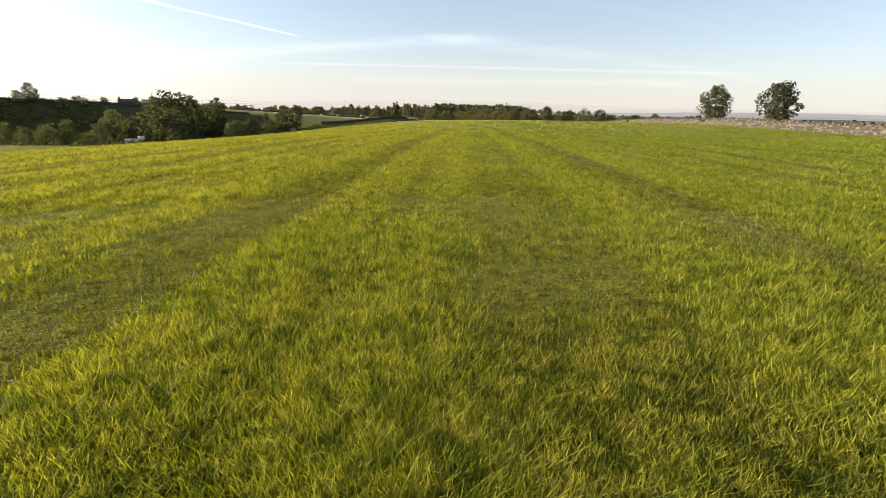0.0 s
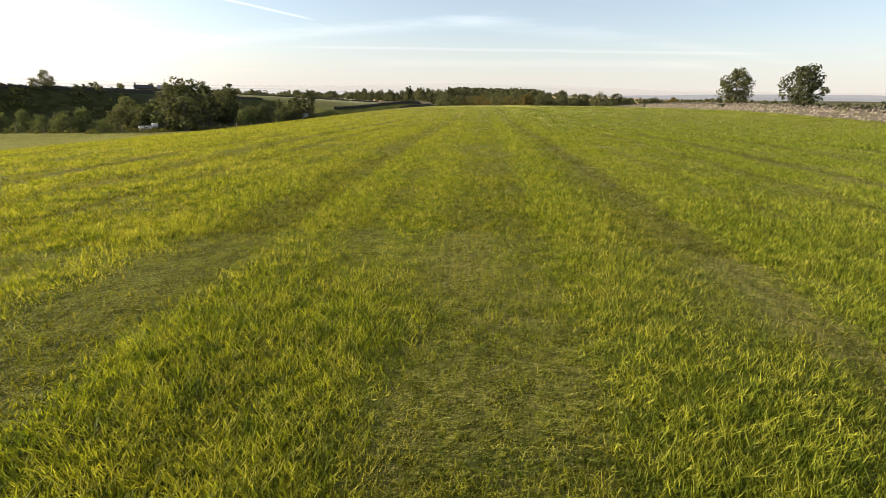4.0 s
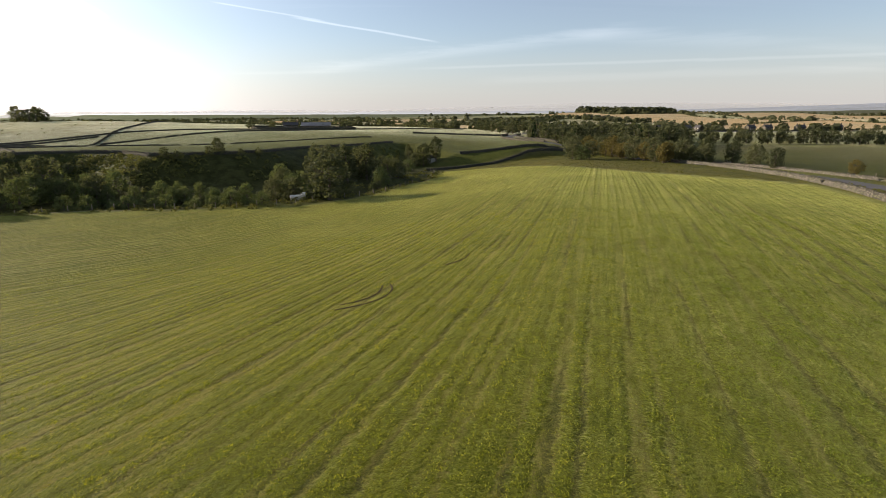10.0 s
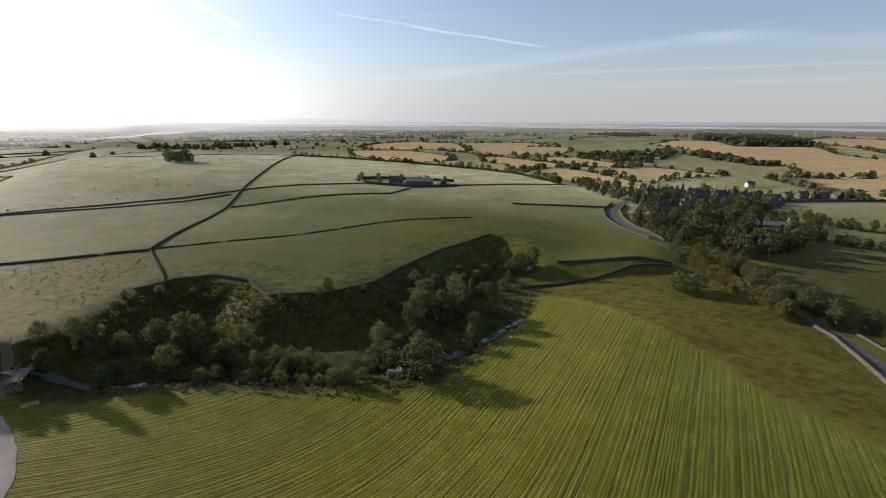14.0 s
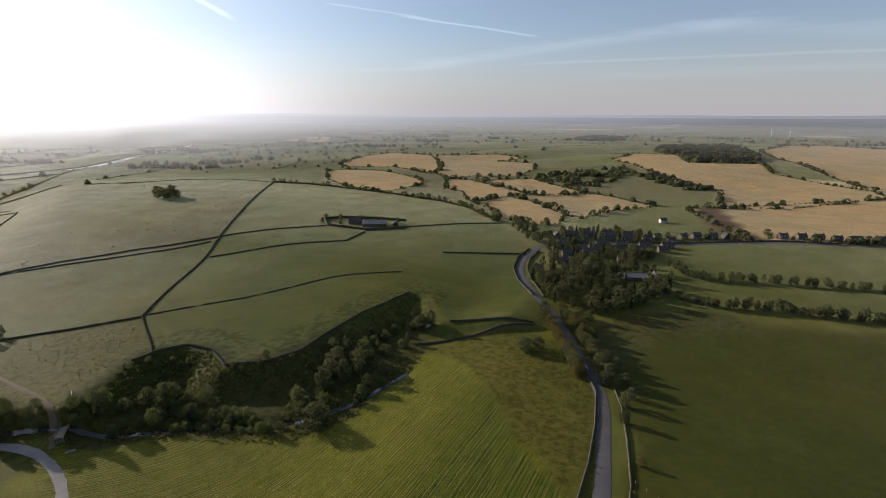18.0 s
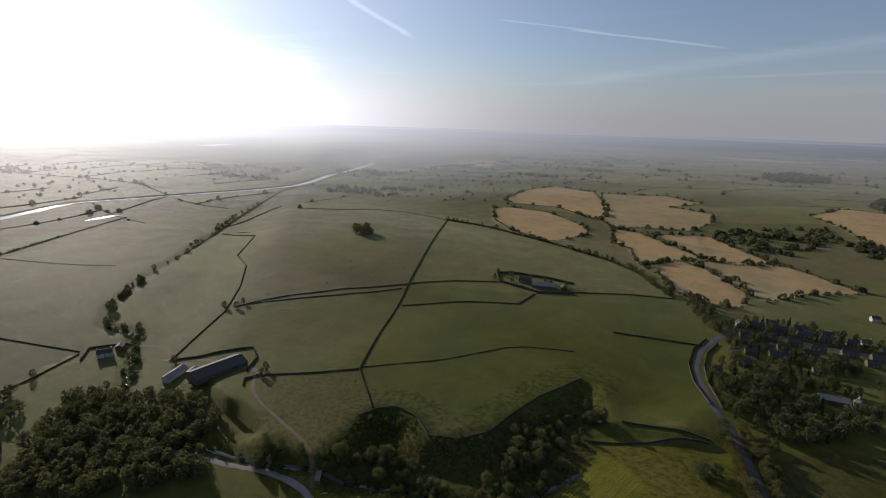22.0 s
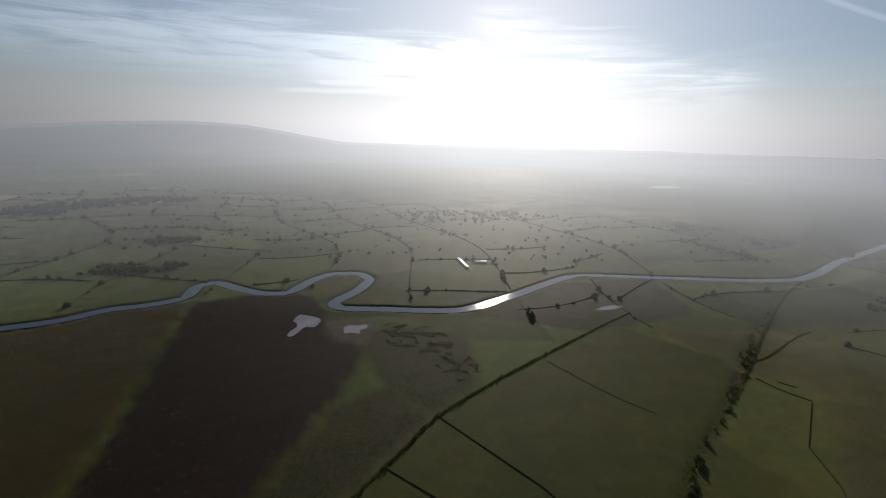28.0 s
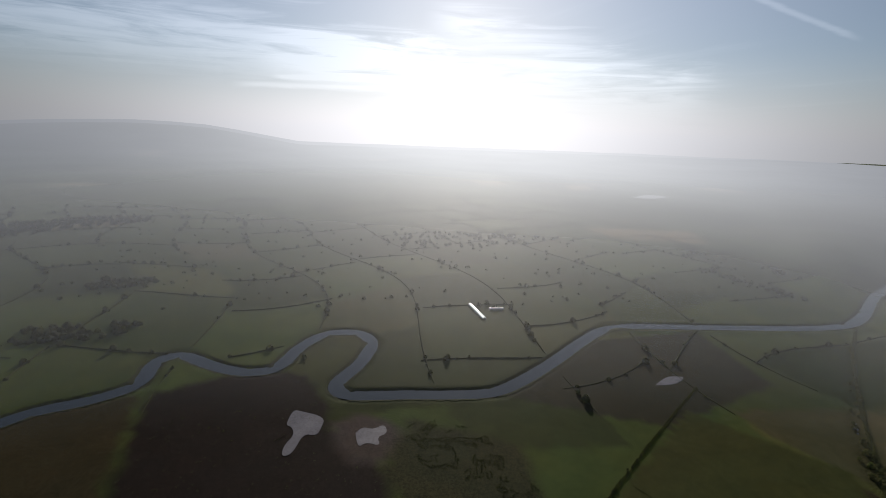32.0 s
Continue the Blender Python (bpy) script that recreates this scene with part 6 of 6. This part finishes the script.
def bridge():
    """A small flat timber bridge with side rails over the brook."""
    ob = new("bridge")
    ob.matrix_world = Matrix.Translation(at(-85.4, 39.2, 0.75)) @ Matrix.Rotation(radians(137), 4, "Z") @ Matrix.Scale(0.62, 4)
    for i in range(16):
        bm = bmesh.new()
        box(bm, (0.42, 2.6, 0.10), Matrix.Translation((-3.6 + i * 0.46, 0, 0.85)), 0.02)
        part("plank", bm, OAK, ob)
    for s in (-1, 1):
        bm = bmesh.new()
        box(bm, (8.0, 0.22, 0.3), Matrix.Translation((-0.1, s * 1.1, 0.65)), 0.03)
        part("beam", bm, OAK, ob)
        for i in range(5):
            bm = bmesh.new()
            box(bm, (0.13, 0.13, 1.2), Matrix.Translation((-3.6 + i * 1.75, s * 1.25, 1.35)), 0.02)
            part("post", bm, OAK, ob)
        for z in (1.3, 1.85):
            bm = bmesh.new()
            box(bm, (7.6, 0.07, 0.14), Matrix.Translation((-0.1, s * 1.32, z)), 0.02)
            part("rail", bm, OAK, ob)
        bm = bmesh.new()
        box(bm, (0.8, 2.8, 1.9), Matrix.Translation((s * 3.6 - 0.1, 0, -0.45)), 0.05)
        part("abutment", bm, MASONRY, ob)
    return tagged(ob, "timber footbridge with weathered rails over the brook", "bridge")


bridge()


def trough():
    ob = new("water_trough")
    ob.matrix_world = Matrix.Translation(at(-40.9, 68.3)) @ Matrix.Rotation(radians(35), 4, "Z")
    bm = bmesh.new()
    v = box(bm, (2.2, 1.0, 0.7), Matrix.Translation((0, 0, 0.4)))
    top = max(bm.faces, key=lambda f: f.calc_center_median().z)
    bmesh.ops.inset_individual(bm, faces=[top], thickness=0.08)
    bmesh.ops.translate(bm, verts=top.verts[:], vec=(0, 0, -0.35))
    part("tank", bm, STEEL, ob)
    bm = bmesh.new()
    box(bm, (0.7, 0.9, 0.3), Matrix.Translation((0.85, 0, 0.92)), 0.03)
    part("float_cover", bm, WHITE, ob)
    for s in (-1, 1):
        bm = bmesh.new()
        box(bm, (0.2, 1.0, 0.3), Matrix.Translation((s * 0.8, 0, -0.05)), 0.02)
        part("foot", bm, MASONRY, ob)
    return tagged(ob, "pale metal water trough at the meadow's edge", "trough")


trough()


# ---- gates, fences and small huts ----
def field_gate(x, y, turn, long=3.0):
    """A five-barred gate between two posts."""
    ob = new("field_gate")
    ob.matrix_world = Matrix.Translation(at(x, y)) @ Matrix.Rotation(radians(turn), 4, "Z") @ Matrix.Scale(0.62, 4)
    for s in (-1, 1):
        bm = bmesh.new()
        box(bm, (0.18, 0.18, 1.6), Matrix.Translation((s * (long / 2 + 0.14), 0, 0.55)), 0.02)
        part("post", bm, OAK, ob)
        bm = bmesh.new()
        box(bm, (0.07, 0.06, 1.0), Matrix.Translation((s * (long / 2 - 0.04), 0, 0.62)), 0.01)
        part("stile", bm, STEEL, ob)
    for i in range(5):
        bm = bmesh.new()
        box(bm, (long, 0.045, 0.07), Matrix.Translation((0, 0, 0.2 + i * 0.21)), 0.01)
        part("bar", bm, STEEL, ob)
    bm = bmesh.new()
    box(bm, (math.hypot(long, 0.84), 0.04, 0.06), Matrix.Translation((0, 0.03, 0.62)) @ Matrix.Rotation(-math.atan2(0.84, long), 4, "Y"), 0.01)
    part("brace", bm, STEEL, ob)
    return tagged(ob, "closed grey metal five-barred field gate", "gate", "field gates")


for x, y, t in ((-80, 37.5, 60), (-151.8, 52, 100), (-95, 47, 150), (19.5, 124, 120), (-204, 35, 40), (-29, 232, 80), (-130, 231, 60), (30.5, 118.5, 110)):
    field_gate(x, y, t)


def wire_fence(line, label):
    """Posts with two strands of wire."""
    ob = new("wire_fence")
    spots = spaced(curved(line, 1), 2.6)
    first = None
    for x, y, a in spots:
        if first is None:
            bm = bmesh.new()
            box(bm, (0.09, 0.09, 0.95), Matrix.Translation((0, 0, 0.27)), 0.012)
            p = part("post", bm, OAK, ob)
            first = p.data
        else:
            p = new("post", first)
            p.parent = ob
        p.matrix_basis = Matrix.Translation(at(x, y)) @ Matrix.Rotation(a, 4, "Z")
    for z in (0.35, 0.62):
        co, faces = [], []
        for i, (x, y, a) in enumerate(spots):
            p = at(x, y, z)
            for k in range(3):
                co.append((p.x - math.sin(a) * 0.007 * math.cos(k * 2.09), p.y + math.cos(a) * 0.007 * math.cos(k * 2.09), p.z + 0.007 * math.sin(k * 2.09)))
            if i:
                b = i * 3
                faces += [(b - 3 + k, b - 3 + (k + 1) % 3, b + (k + 1) % 3, b + k) for k in range(3)]
        w = new("wire", raw_mesh("wire", co, faces, RUSTY))
        w.parent = ob
    return tagged(ob, label, "fence", "fences")


wire_fence([(-76, 38), (-73.4, 40.7), (-69.6, 45.4), (-65, 51.2), (-61.4, 54.2), (-54.9, 56.1), (-48.8, 58), (-43.7, 60.8), (-40, 64), (-37, 68.2), (-32, 75), (-29.5, 80), (-30.5, 98), (-31, 112), (-35, 121)], "post-and-wire fence along the meadow's edge")
wire_fence([(36.2, 78), (42, 74), (60, 66), (90, 60)], "post-and-wire fence off the lane")
house(-38.5, 134.5, 30, 2.6, 2.0, 1.5, 0.6, RENDERED, SLATE, 0, "tiny white-washed stone hut by the wall", False, True, "hut", "hut", 0.8)
stone_wall([(-128, 88), (-111, 117), (-97, 153), (-91, 160), (-71, 172)], 0.35, "low ruined line of an old wall", 1.5, coping=False)
# low wall added in place of the dark shaded bank of the lynchet
stone_wall([(-239, 92), (-228, 122), (-214, 150), (-196, 174)], 0.5, "low stone line standing in for the lynchet's shaded bank", 1.5, coping=False)
stone_wall([(-152, 55), (-153, 48), (-148, 45)], 0.8)
stone_wall([(-203, 36), (-194, 44), (-182, 66), (-170, 62), (-160, 52)], 0.9)
stone_wall([(-243, 30), (-250, 14), (-238, 8)], 0.8)
stone_wall([(-30, 240), (-31, 222), (-27.5, 203), (-20.5, 187), (-10, 172)], 0.75, "dry-stone wall along the lane bend")
stone_wall([(-24, 238), (-24.5, 222), (-21.5, 206), (-15.5, 190), (-5.5, 173)], 0.75, "dry-stone wall along the lane bend")
stone_wall([(-9, 273.5), (0, 275.5), (15, 277.5), (39, 287), (58, 298), (77, 310), (98, 322), (128, 329)], 0.7, "garden wall along the village street")


def turbine(x, y, high):
    """A distant wind turbine standing still."""
    ob = new("wind_turbine")
    ob.matrix_world = Matrix.Translation(at(x, y)) @ Matrix.Rotation(radians(200), 4, "Z")
    bm = bmesh.new()
    bmesh.ops.create_cone(bm, cap_ends=True, segments=12, radius1=high * 0.03, radius2=high * 0.016, depth=high, matrix=Matrix.Translation((0, 0, high / 2)))
    part("tower", bm, WHITE, ob)
    bm = bmesh.new()
    box(bm, (high * 0.04, high * 0.11, high * 0.045), Matrix.Translation((0, 0, high)), 0.1)
    part("nacelle", bm, WHITE, ob)
    for i in range(3):
        bm = bmesh.new()
        box(bm, (high * 0.03, high * 0.008, high * 0.5), Matrix.Translation((0, -high * 0.065, high)) @ Matrix.Rotation(i * math.tau / 3 + 0.4, 4, "Y") @ Matrix.Translation((0, 0, high * 0.25)))
        part("blade", bm, WHITE, ob)
    return tagged(ob, "white wind turbine standing far beyond the stubble", "turbine", "wind turbines")


turbine(330, 2020, 17)
turbine(385, 2030, 17)

# ---- grass of the meadow near the start ----
def grass(name, label, count, near, far, tall, thick, material, seed, clump, bent=True, straw=False):
    """Blades in tufts, tall on the crests of the drilled rows and thin in the furrows, where the cut stalks lie."""
    rng = np.random.RandomState(seed)
    tufts = count // clump
    r = near * (far / near) ** rng.rand(tufts)
    ang = radians(95) + rng.uniform(-1.02, 1.02, tufts)
    tx, ty = r * np.cos(ang), r * np.sin(ang)
    patch = np.sin(tx * 3.1 + 1.7 * np.sin(ty * 1.9)) * np.sin(ty * 2.7 + 1.3 * np.sin(tx * 2.2))
    crest = ridges(lanes(tx, ty)) + 0.25 * patch
    grown = soft(-crest, -0.1, 0.6) if straw else soft(crest, -0.75, 0.1)
    keep = rng.rand(tufts) < (0.70 if straw else 0.64) + 0.36 * grown
    tx, ty, r, patch, crest = tx[keep], ty[keep], r[keep], patch[keep], crest[keep]
    tufts = len(tx)
    big = (0.75 + 0.2 * patch + 0.4 * rng.rand(tufts)) * (1.0 if straw else 0.75 + 0.35 * soft(crest, -0.7, 0.7))
    x = (tx[:, None] + rng.normal(size=(tufts, clump)) * 0.030 * (1 + r[:, None] * 0.10)).ravel()
    y = (ty[:, None] + rng.normal(size=(tufts, clump)) * 0.030 * (1 + r[:, None] * 0.10)).ravel()
    n = len(x)
    z = land(x, y) - 0.01
    h = (tall * big[:, None] * rng.uniform(0.5, 1.2, (tufts, clump))).ravel()
    w = np.repeat(thick * (1 + r * 0.16), clump)
    lean = rng.normal(size=(n, 2)) * 0.50 * h[:, None] + (np.repeat(rng.normal(size=(tufts, 2)), clump, 0) * 0.30 * h[:, None])
    turn = rng.uniform(0, np.pi, n)
    side = np.stack([np.cos(turn) * w, np.sin(turn) * w, np.zeros(n)], 1)
    foot = np.stack([x, y, z], 1)
    tip = foot + np.c_[lean, h * 0.95]
    if bent:
        mid = foot + np.c_[lean * 0.3, h * 0.62]
        co = np.stack([foot - side, foot + side, mid + side * 0.9, tip], 1).reshape(-1, 3)
        faces = np.arange(n * 4).reshape(-1, 4)
    else:
        co = np.stack([foot - side, foot + side, tip], 1).reshape(-1, 3)
        faces = np.arange(n * 3).reshape(-1, 3)
    me = raw_mesh(name, co, faces, material)
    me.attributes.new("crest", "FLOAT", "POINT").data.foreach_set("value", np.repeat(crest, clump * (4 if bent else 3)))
    me.attributes.new("lush", "FLOAT", "POINT").data.foreach_set("value", np.repeat(soft(tx, -4, 7), clump * (4 if bent else 3)))
    return tagged(new(name, me), label, "grass", kind="stuff")


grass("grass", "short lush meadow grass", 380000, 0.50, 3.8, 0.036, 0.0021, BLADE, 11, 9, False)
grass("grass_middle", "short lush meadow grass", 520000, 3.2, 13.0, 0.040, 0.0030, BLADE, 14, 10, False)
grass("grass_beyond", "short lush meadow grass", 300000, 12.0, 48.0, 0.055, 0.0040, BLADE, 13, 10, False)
grass("stubble", "dry cut stalks in the furrows", 50000, 0.45, 16.0, 0.018, 0.0012, BLADE_DRY, 12, 6, False, True)
